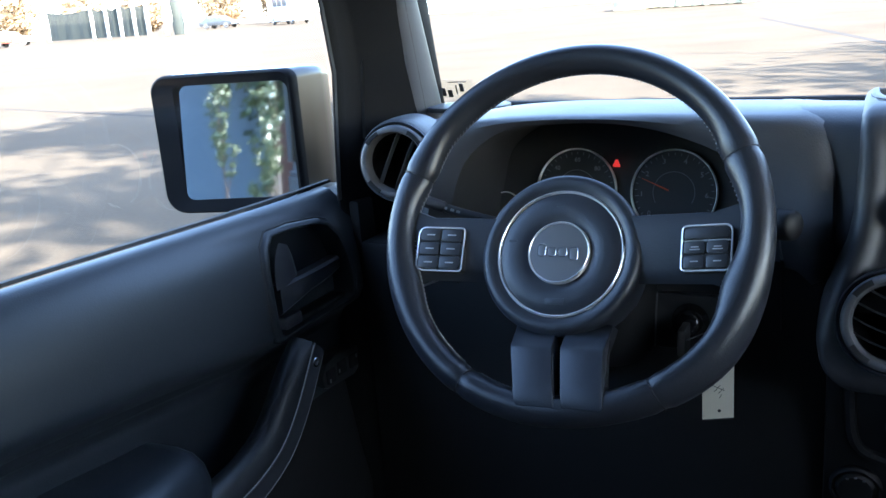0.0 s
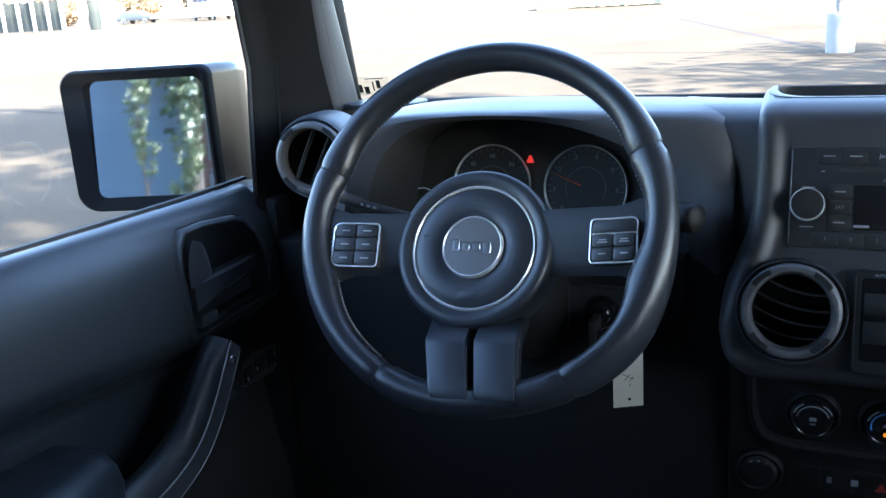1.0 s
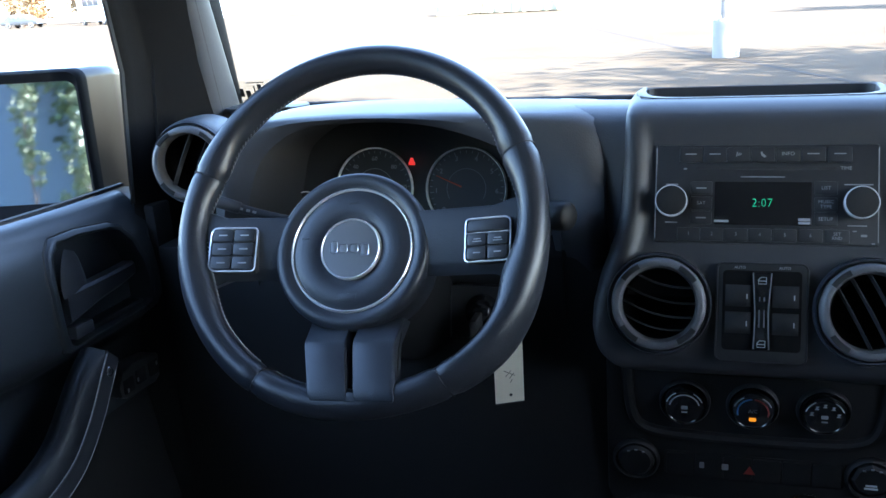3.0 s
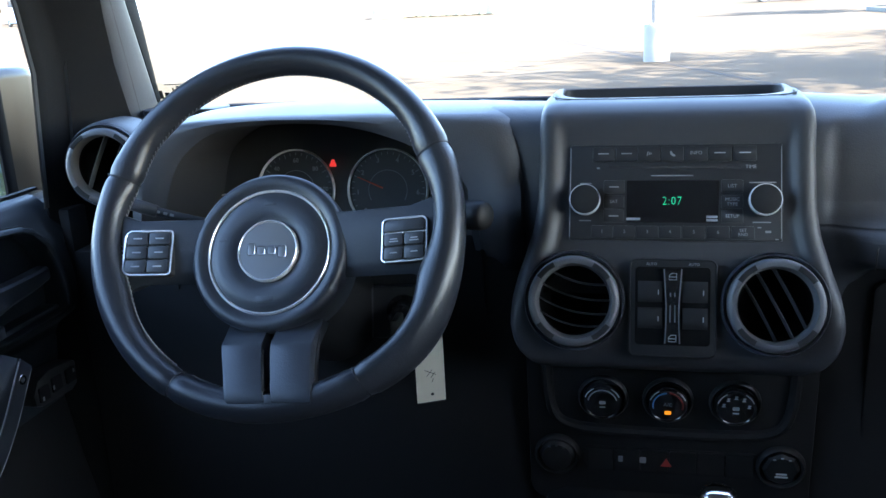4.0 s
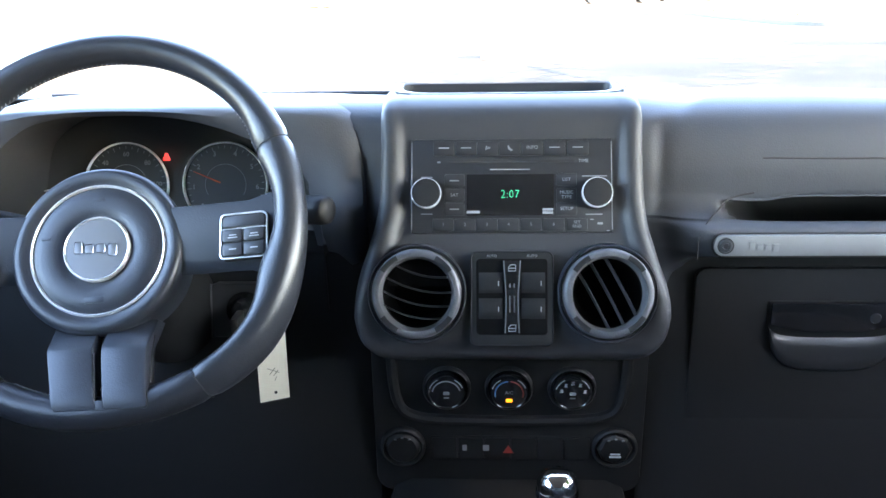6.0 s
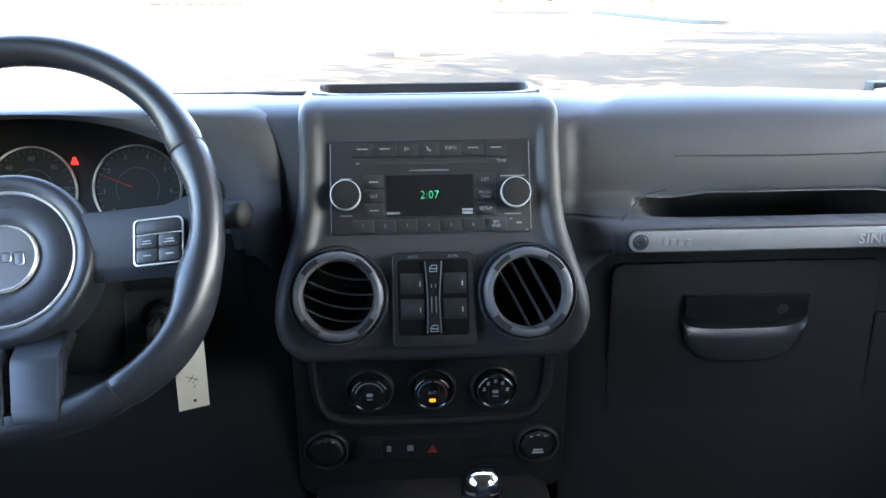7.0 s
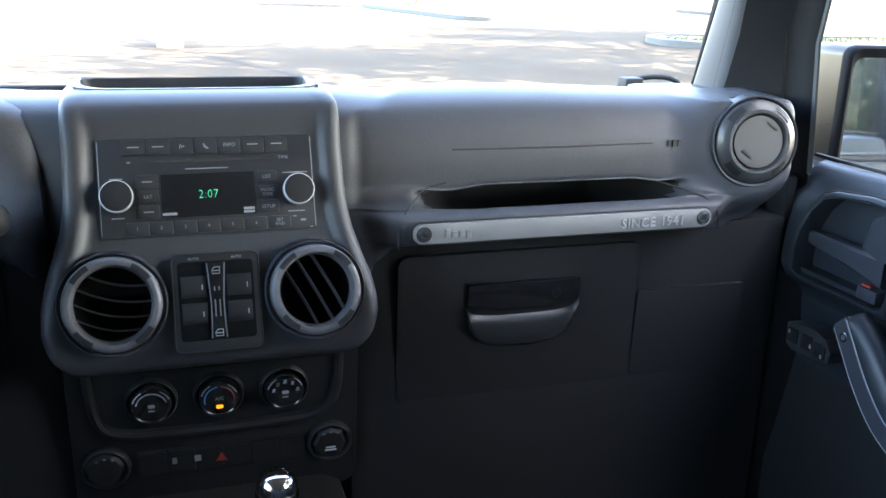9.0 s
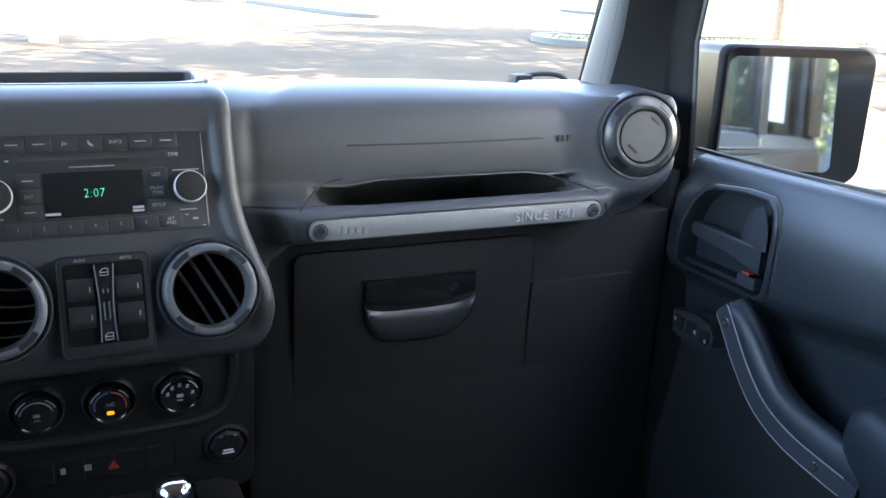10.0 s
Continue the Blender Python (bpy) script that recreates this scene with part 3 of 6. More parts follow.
def passenger_row(x):
    p = soft(0.205, 0.300, x) * soft(0.548, 0.480, x)                 # depth of the pocket
    e = soft(0.125, 0.20, x) * soft(0.62, 0.56, x)                   # how far the shelf stands out
    up = 0.004 * soft(0.2, 0.13, x) - 0.010 * soft(0.30, 0.64, x)
    zt = 1.191 + 0.0135 * soft(0.215, 0.300, x) * soft(0.550, 0.470, x)
    sh = 0.048 - 0.040 * e
    q = lambda y0, y1: 0.0455 - (0.0455 - (y0 + (y1 - y0) * p)) * e
    z = lambda z0, z1: z0 + (z1 - z0) * p
    return [(x, 0.275, 1.281 + up), (x, 0.21, 1.293 + up), (x, 0.16, 1.3020 + up), (x, 0.122, 1.3040 + up), (x, 0.090, 1.2995 + up), (x, 0.068, 1.2885 + up), (x, 0.0550, 1.272 + up * 0.6), (x, 0.0480, 1.254 + up * 0.2),
            (x, 0.0452, 1.240), (x, 0.0445, 1.228), (x, q(0.0455, 0.0455), z(1.212, zt + 0.008)), (x, q(0.0450, 0.048), z(1.207, zt + 0.002)), (x, q(0.0430, 0.057), z(1.203, zt)),
            (x, q(0.0385, 0.165), z(1.197, zt - 0.001)), (x, q(0.034, 0.168), z(1.1925, 1.152)), (x, q(0.029, 0.052), z(1.1895, 1.150)), (x, q(0.0255, 0.0320), z(1.1878, 1.1755)), (x, q(0.0240, 0.0275), z(1.1868, 1.1828)), (x, sh + 0.014 * e, 1.1845), (x, sh + 0.004 * e, 1.181), (x, sh, 1.175), (x, sh + 0.001, 1.160), (x, sh + 0.006 * e, 1.150), (x, 0.050, 1.143 - 0.03 * soft(0.205, 0.15, x)), (x, 0.056, 1.13 - 0.055 * soft(0.205, 0.15, x))]


def swell(p):
    """The pad bulges out round the end vent and opens behind it."""
    dx, dz = p.x - 0.6185, p.z - 1.2475
    r = math.hypot(dx, dz)
    if p.y > 0.11:
        return p
    if r < 0.046:
        return Vector((p.x, 0.075, p.z))
    to = 0.0262 - 0.16 * dx + 0.10 * dz
    return Vector((p.x, min(p.y, p.y + (to - p.y) * soft(0.102, 0.056, r)), p.z))


def sunk(p):
    """The strip beside the centre stack lies lower than the pad, whose edge is rounded."""
    edge = 0.153 + 0.034 * soft(1.272, 1.302, p.z) + 0.9 * max(0.0, p.y - 0.085) + 0.32 * max(0.0, 1.185 - p.z)
    low = soft(edge + 0.012, edge - 0.013, p.x)
    return Vector((p.x, p.y + (0.002 * math.exp(-((p.x - edge) / 0.008) ** 2) - 0.002 * low) * soft(0.12, 0.08, p.y), p.z - 0.0045 * low * soft(1.275, 1.298, p.z)))


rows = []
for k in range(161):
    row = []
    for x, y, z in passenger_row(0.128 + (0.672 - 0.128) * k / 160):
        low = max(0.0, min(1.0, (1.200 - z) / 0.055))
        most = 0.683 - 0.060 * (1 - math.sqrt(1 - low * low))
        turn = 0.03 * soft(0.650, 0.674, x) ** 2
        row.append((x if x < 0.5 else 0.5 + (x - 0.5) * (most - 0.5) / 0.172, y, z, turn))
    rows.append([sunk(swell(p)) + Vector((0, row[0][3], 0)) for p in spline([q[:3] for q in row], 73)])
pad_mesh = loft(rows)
# Inner faces of the pocket, coloured darker to stand for its shade.
pocket_inside = split_off(pad_mesh, lambda c: 0.205 < c.x < 0.545 and c.y > 0.051 and 1.145 < c.z < 1.2150)
part("pocket_shade", pocket_inside, DEEP, dash, "inside of the open pocket, darkened as if in shade", smooth=60)
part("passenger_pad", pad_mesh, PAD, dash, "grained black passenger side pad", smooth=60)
# Low panels take the darkest black in place of shade from seats.
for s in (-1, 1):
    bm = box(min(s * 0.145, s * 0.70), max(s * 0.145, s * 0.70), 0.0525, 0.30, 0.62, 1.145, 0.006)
    part("lower_panel", bm, DEEP, dash, "lower dashboard panel, darkened as if in shade")
part("airbag_seam", sweep([(0.256 + 0.241 * k / 10, 0.0462 + 0.0004 * math.sin(k), 1.2455 - 0.0012 * math.sin(math.pi * k / 10)) for k in range(11)], 0.0011, 6), RUBBER, dash, "dark airbag seam")
mark = frame_of((0.525, 0.0440, 1.2445), (1, 0, 0), (0, 0, 1))
for k in range(3):
    part("embossed_mark", prism(rounded(-0.009 + 0.0065 * k, -0.0045 + 0.0065 * k, -0.004, 0.004, 0.001), -0.001, 0.0006, mark), RUBBER, dash)

# centre stack bezel
TILT_S = math.atan(0.384)
face = frame_of((0, -0.021, 1.186), (1, 0, 0), (0, math.sin(TILT_S), math.cos(TILT_S)))
WIDTH = [(1.048, 0.108), (1.058, 0.128), (1.067, 0.139), (1.078, 0.1475), (1.09, 0.1525), (1.105, 0.1552), (1.12, 0.1545), (1.135, 0.1512), (1.15, 0.1455), (1.165, 0.1410), (1.18, 0.1360), (1.195, 0.1325), (1.215, 0.1300), (1.26, 0.1290), (1.29, 0.1298), (1.300, 0.1290), (1.306, 0.1265), (1.309, 0.1225), (1.3105, 0.1180)]
DEPTH = [(1.048, -0.012), (1.058, -0.034), (1.067, -0.044), (1.08, -0.049), (1.11, -0.0475), (1.132, -0.0420), (1.186, -0.0215), (1.272, 0.0115), (1.286, 0.0172), (1.293, 0.0210), (1.299, 0.0258), (1.3035, 0.0315), (1.307, 0.0390), (1.309, 0.0470), (1.310, 0.0570), (1.3103, 0.0650)]
rows = []
zs = [1.048 + (1.30 - 1.048) * k / 44 for k in range(45)] + [1.302, 1.304, 1.3055, 1.307, 1.3082, 1.309, 1.3096, 1.310, 1.3103]
for z in zs:
    w, y = between(WIDTH, z), between(DEPTH, z)
    rail, proud = 0.0215, soft(1.078, 1.135, z)
    fl = soft(1.304, 1.262, z) * (0.25 + 0.75 * soft(1.10, 1.19, z))
    half = [(w + 0.004, y + 0.075), (w + 0.002, y + 0.030), (w - 0.0005, y + 0.006), (w - 0.003, y + 0.0010), (w - 0.0065, y - 0.0018 * proud), (w - 0.0125, y - 0.0024 * proud), (w - 0.0180, y - 0.0008 * proud), (w - rail, y + 0.0022 * fl), (w - rail - 0.0035, y + 0.0042 * fl), (w - rail - 0.008, y + 0.0045 * fl)]
    half += [((w - rail - 0.008) * (1 - k / 16), y + 0.0045 * fl) for k in range(1, 16)]
    rows.append([(-x, yy, z) for x, yy in half] + [(x, yy, z) for x, yy in half[::-1]])
bm = loft(rows)
holes = [f for f in bm.faces if math.hypot(abs(f.calc_center_median().x) - 0.0921, f.calc_center_median().z - 1.132) < 0.038]
bmesh.ops.delete(bm, geom=holes, context='FACES')
part("stack_bezel", bm, BEZEL, dash, "smooth black centre stack bezel with raised side rails", smooth=50)
# top of the stack with its open tray
side = spline([(0.0, 0.080, 0), (0.050, 0.0802, 0), (0.082, 0.0825, 0), (0.098, 0.090, 0), (0.110, 0.112, 0), (0.117, 0.150, 0), (0.120, 0.185, 0), (0.116, 0.204, 0), (0.08, 0.2065, 0), (0.0, 0.207, 0)], 41)
slot = [(p.x, p.y) for p in side] + [(-p.x, p.y) for p in side[-2:0:-1]]
lvl = lambda v: 1.3104 - 0.0040 * soft(0.06, 0.21, v) - 0.010 * soft(0.20, 0.30, v)


def rim_of(grow, drop, front):
    pts = []
    for u, v in slot:
        t = max(abs(u) / 0.120, 0.001)
        x = max(-0.1215 - grow, min(0.1215 + grow, u * (1.06 + grow / 0.12)))
        y = front if v < 0.0835 else (0.27 if v > 0.2035 else front + (v - 0.0835) * (0.27 - front) / 0.12)
        pts.append((x, y, lvl(y) - drop))
    return pts


skin = [rim_of(0.0135, 0.045, 0.070), rim_of(0.0130, 0.012, 0.068), rim_of(0.0105, 0.0045, 0.066), rim_of(0.0050, 0.0008, 0.0645), rim_of(0.0, 0.0, 0.0635),
        [(u * 1.012, 0.143 + (v - 0.143) * 1.02, lvl(v)) for u, v in slot], [(u, v, lvl(v) - 0.0012) for u, v in slot], [(u * 0.995, v, lvl(v) - 0.006) for u, v in slot], [(u * 0.97, 0.143 + (v - 0.143) * 0.97, 1.275) for u, v in slot], [(u * 0.1, 0.143, 1.274) for u, v in slot]]
part("top_tray", loft([r + [r[0]] for r in skin]), BEZEL, dash, "open storage tray in the dash top", smooth=40)
half = spline([(0.0, 0.0665, 0), (0.06, 0.0668, 0), (0.095, 0.070, 0), (0.113, 0.080, 0), (0.123, 0.102, 0), (0.1265, 0.14, 0)], 20)
part("tray_seam", sweep([(-p.x, p.y, lvl(p.y) + 0.0001) for p in half[::-1]] + [(p.x, p.y, lvl(p.y) + 0.0001) for p in half[1:]], 0.0007, 6), RUBBER, dash, "fine dark seam round the tray")

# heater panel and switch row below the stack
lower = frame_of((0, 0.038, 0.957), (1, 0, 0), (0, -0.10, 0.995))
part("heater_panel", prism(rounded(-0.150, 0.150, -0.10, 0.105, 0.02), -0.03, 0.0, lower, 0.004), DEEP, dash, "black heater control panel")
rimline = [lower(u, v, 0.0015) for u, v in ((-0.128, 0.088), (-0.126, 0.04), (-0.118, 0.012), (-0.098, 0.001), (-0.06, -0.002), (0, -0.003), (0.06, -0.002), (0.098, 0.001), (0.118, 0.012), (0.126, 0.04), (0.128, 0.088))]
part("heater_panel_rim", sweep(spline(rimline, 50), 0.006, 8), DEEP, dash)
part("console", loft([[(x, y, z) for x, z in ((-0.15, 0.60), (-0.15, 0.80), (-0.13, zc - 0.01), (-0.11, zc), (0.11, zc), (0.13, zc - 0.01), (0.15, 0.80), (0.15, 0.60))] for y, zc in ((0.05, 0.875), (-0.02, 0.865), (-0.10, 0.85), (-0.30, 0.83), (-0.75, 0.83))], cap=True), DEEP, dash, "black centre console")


# ---- air vents ----
def air_vent(c, tilt, radius, kind, yaw=0.0, mat=None, label=""):
    root = thing("air_vent", label, "air vent", "dashboard air vents")
    x = Vector((math.cos(yaw), math.sin(yaw), 0))
    up = Vector((0, math.sin(tilt), math.cos(tilt)))
    put = frame_of(c, x, up)
    R = radius
    part("socket", lathe([(R * 1.13, -0.014), (R * 1.12, -0.002), (R * 1.09, 0.002), (R * 1.05, 0.0015), (R * 1.03, -0.003), (R * 1.02, -0.02)], put, 56), PLASTIC, root, smooth=50)
    if kind != "closed":
        hole = 0.77
        part("ring", lathe([(R * 1.015, -0.010), (R * 1.01, 0.0045), (R * 0.985, 0.0085), (R * 0.92, 0.0105), (R * 0.84, 0.0098), (R * 0.800, 0.0065), (R * 0.785, 0.0015), (R * 0.780, -0.005)], put, 64), mat, root, "satin grey vent ring", smooth=50)
        slope = lambda r: 0.0102
    else:
        hole = 0.645
        slope = lambda r: 0.0040 + 0.0066 * (0.985 - r) / 0.185
        part("ring", lathe([(R * 1.015, -0.010), (R * 1.01, 0.0020), (R * 0.985, 0.0040), (R * 0.80, 0.0106), (R * 0.775, 0.0108)], put, 64), DARKGREY, root, "dark grey cone of the vent", smooth=50)
        part("inner_ring", lathe([(R * 0.775, 0.0106), (R * 0.765, 0.0120), (R * 0.70, 0.0118), (R * 0.665, 0.0095), (R * 0.650, 0.0030), (R * 0.645, -0.005)], put, 64), mat, root, "satin inner ring", smooth=50)
    for a in (48, 132, 228, 312):
        lo, hi = (0.82, 0.962) if hole < 0.7 else (0.85, 0.97)
        tab = part("grip_tab", lathe([(R * hi, slope(hi) - 0.002), (R * hi, slope(hi) + 0.0006), (R * (hi - 0.01), slope(hi) + 0.0010), (R * (lo + 0.01), slope(lo) + 0.0010), (R * lo, slope(lo) + 0.0004), (R * lo, slope(lo) - 0.002)], put, 8, a - 14, a + 14), DEEP, root, "dark grip tab", smooth=30)
    if kind == "closed":
        part("flap", lathe([(0.0, 0.0085), (R * 0.55, 0.0095), (R * 0.62, 0.0090), (R * 0.640, 0.0065), (R * 0.642, -0.004)], put, 56), FLAP, root, "grey closed vent flap", smooth=50)
        for a, q in ((225, 0.42), (50, 0.50)):
            u, v = R * q * math.cos(radians(a)), R * q * math.sin(radians(a))
            d = Vector((math.cos(radians(a + 95)), math.sin(radians(a + 95))))
            e = Vector((-d.y, d.x))
            pts = [(u + d.x * p + e.x * w, v + d.y * p + e.y * w) for p, w in ((-0.008, -0.0016), (0.007, -0.0012), (0.009, 0.0), (0.006, 0.0016), (-0.007, 0.0018))]
            part("thumb_mark", prism(pts, 0.0086, 0.0104, put, 0.0005), DEEP if a == 225 else PANEL, root)
        return root
    part("duct", lathe([(R * (hole + 0.015), -0.004), (R * hole, -0.03), (R * 0.60, -0.045), (0.0, -0.05)], put, 40), BLACK, root, "dark air duct")
    lean = {"flat": -13, "slant": -62, "steep": 66}[kind]
    ca, sa = math.cos(radians(lean)), math.sin(radians(lean))
    for off in ({"flat": (0.46, 0.12, -0.20, -0.50), "slant": (0.34, 0.0, -0.34), "steep": (0.26, -0.22)}[kind]):
        half = R * hole * math.sqrt(1 - off * off)
        rows = []
        for k in range(13):
            u = -half + 2 * half * k / 12
            sag = (-0.0052 if kind == "flat" else 0.0008) * (1 - (u / half) ** 2)
            vv = R * off + sag + (0.004 if kind == "flat" else 0)
            rows.append([put(u * ca - (vv + dv) * sa, u * sa + (vv + dv) * ca, w) for dv, w in ((0.0006, 0.0), (0.0003, 0.0012), (-0.0004, 0.0012), (-0.0007, 0.0), (-0.0018, -0.008), (-0.0010, -0.008))])
        part("slat", loft(rows, ring=True, cap=True), DARKGREY, root, "thin grey slat")
    if kind == "flat":
        part("blank", prism([(R * 0.74 * math.cos(radians(a)), R * 0.74 * math.sin(radians(a))) for a in range(12, 171, 12)], -0.018, -0.016, put), BLACK, root)
    return root


air_vent((-0.0921, -0.0455, 1.132), 0.29, 0.0432, "flat", mat=PEWTER, label="round air vent with satin grey ring and near-level slats")
air_vent((0.0921, -0.0455, 1.132), 0.29, 0.0432, "slant", mat=PEWTER, label="round air vent with satin grey ring and slanted slats")
air_vent((0.6185, 0.024, 1.2475), 0.10, 0.0480, "closed", yaw=-0.16, mat=DARKGREY, label="round closed air vent with a grey flap")
air_vent((-0.6185, 0.024, 1.2540), 0.10, 0.0422, "steep", yaw=0.16, mat=PEWTER, label="round open air vent with two slanted slats")
for s in (-1,):
    pod = frame_of((s * 0.6185, 0.026, 1.2540), (math.cos(0.16), s * -0.16, 0), (0, 0.1, 1))
    part("vent_pod", lathe([(0.0450, -0.004), (0.0458, 0.0005), (0.0470, 0.001), (0.0484, -0.003), (0.0500, -0.012), (0.0515, -0.030), (0.0530, -0.060)], pod, 64), PAD, dash, "rounded pod round the end vent", smooth=60)
for pts in ([(0.188, 0.0095, 1.149), (0.1885, 0.0095, 1.170), (0.198, 0.0200, 1.184), (0.212, 0.033, 1.195), (0.228, 0.0448, 1.2045), (0.250, 0.0450, 1.2095)], [(0.503, 0.046, 1.2015), (0.53, 0.035, 1.194), (0.556, 0.020, 1.1855), (0.568, 0.0100, 1.172), (0.571, 0.0095, 1.149)]):
    part("bar_seam", sweep(spline(pts, 20), 0.0009, 6), RUBBER, dash)


# ---- steering wheel ----
WT = radians(32)
WHEEL = Vector((-0.3717, -0.1000, 1.2202))
flat_wp = frame_of(WHEEL, (1, 0, 0), (0, math.sin(WT), math.cos(WT)))
TURNED = radians(3.7)
wp = lambda u, v, w: flat_wp(u * math.cos(TURNED) - v * math.sin(TURNED), u * math.sin(TURNED) + v * math.cos(TURNED), w)
wheel = thing("steering_wheel", "black leather three-spoke steering wheel with round hub and chrome rings", "steering wheel")
RIM, TUBE = 0.1716, 0.0146


def rim_point(a, b, grow=0.0):
    """A point of the rim: a round the wheel from the right, b round the bar (degrees)."""
    r = (TUBE + grow)
    inside = max(0.0, -math.cos(radians(b))) ** 1.5
    thumb = sum(h * math.exp(-(((a - c + 180) % 360 - 180) / 10) ** 2) for c, h in ((21, 0.006), (159, 0.006), (201, 0.004), (340, 0.008)))
    bow = math.exp(-(((a - 321 + 180) % 360 - 180) / 25) ** 2)
    palm = bow * (0.5 + 0.5 * math.cos(radians(b - 335))) ** 0.8
    rad = RIM + r * math.cos(radians(b)) * 0.98 - thumb * inside + 0.0068 * bow + 0.0028 * palm
    return wp(rad * math.cos(radians(a)), rad * math.sin(radians(a)), r * 1.1 * math.sin(radians(b)) - 0.002 - 0.014 * palm)


groups = ((22, 161, "grip"), (161, 241, "grip"), (241, 302, "grip"), (302, 382, "grip"))
for a0, a1, nm in groups:
    rows = []
    n = int((a1 - a0) / 2.5)
    for k in range(n + 1):
        a = a0 + (a1 - a0) * k / n
        g = -0.0016 * (math.exp(-((a - a0) / 0.35) ** 2) + math.exp(-((a - a1) / 0.35) ** 2))
        rows.append([rim_point(a, b, g) for b in range(0, 360, 15)])
    for e, d in ((a0, 0.3), (a1, -0.3)):
        rows.insert(0 if d > 0 else len(rows), [rim_point(e + 0.02 * d, b, -0.0022) for b in range(0, 360, 15)])
    part(nm, loft(rows, ring=True, cap=False), LEATHER, wheel, "black leather rim section", smooth=50)
for a0, a1 in ((26, 158), (164, 238), (244, 299), (305, 378)):
    bm = bmesh.new()
    for k in range(int((a1 - a0) / 1.7)):
        a = a0 + k * 1.7
        p, q = rim_point(a, 183, 0.0005), rim_point(a + 0.9, 195, 0.0005)
        sweep([p, (p + q) / 2 + (p - WHEEL) * -0.003, q], 0.0005, 4, bm=bm)
    part("stitching", bm, THREAD, wheel, "dark grey stitches")
for a in (22, 161, 241, 302):
    part("seam", sweep([rim_point(a, b, -0.0004) for b in range(0, 360, 12)], 0.0006, 6, closed=True), RUBBER, wheel, "dark leather seam")
# hub
HX, HY, HW = -0.0071, -0.0218, -0.016
hp = lambda u, v, w: wp(HX + u, HY + v, HW + w)
part("hub_pad", lathe([(0.0, 0.004), (0.026, 0.0042), (0.0285, 0.0005), (0.0310, 0.0005), (0.0345, 0.0028), (0.041, 0.0040), (0.049, 0.0042), (0.0565, 0.0026), (0.0592, 0.0008), (0.0628, 0.0008), (0.0655, 0.0030), (0.0700, 0.0046), (0.0745, 0.0042), (0.0775, 0.0018), (0.0790, -0.0030), (0.0790, -0.010), (0.0770, -0.030), (0.070, -0.06)], hp, 72), PLASTIC, wheel, "grained round hub pad", smooth=45)
part("hub_ring", lathe([(0.0594, 0.0005), (0.0598, 0.0022), (0.0609, 0.0030), (0.0620, 0.0022), (0.0625, 0.0005)], hp, 96), RINGM, wheel, "thin chrome ring", smooth=60)
part("badge_ring", lathe([(0.0280, 0.001), (0.0284, 0.0050), (0.0293, 0.0056), (0.0302, 0.0048), (0.0306, 0.0005)], hp, 72), RINGM, wheel, "chrome badge ring", smooth=60)
part("badge", lathe([(0.0, 0.0046), (0.0282, 0.0042)], hp, 48), BADGE, wheel, "round grey badge")
for u0, u1, v0, v1 in ((-0.0200, -0.0125, -0.0042, 0.0072), (-0.0105, -0.0022, -0.0042, 0.0040), (0.0002, 0.0085, -0.0042, 0.0040), (0.0110, 0.0193, -0.0076, 0.0040)):
    bar_ = part("badge_bar", prism(rounded(u0, u1, v0, v1, 0.0020, 4), 0.004, 0.0054, hp, 0.0005), BADGE, wheel, "raised grey bar")
    part("bar_edge", sweep([hp(u, v, 0.0054) for u, v in rounded(u0, u1, v0, v1, 0.0020, 4)], 0.00035, 5, closed=True), SATIN, bar_)
for u, v, w, h in ((0.0, -0.0475, 0.009, 0.0030), (0.0, 0.047, 0.006, 0.0016), (-0.047, 0.012, 0.0045, 0.0014)):
    part("pad_mark", prism(rounded(u - w, u + w, v - h, v + h, 0.001, 3), 0.002, 0.0045, hp, 0.0003), PLASTIC, wheel)


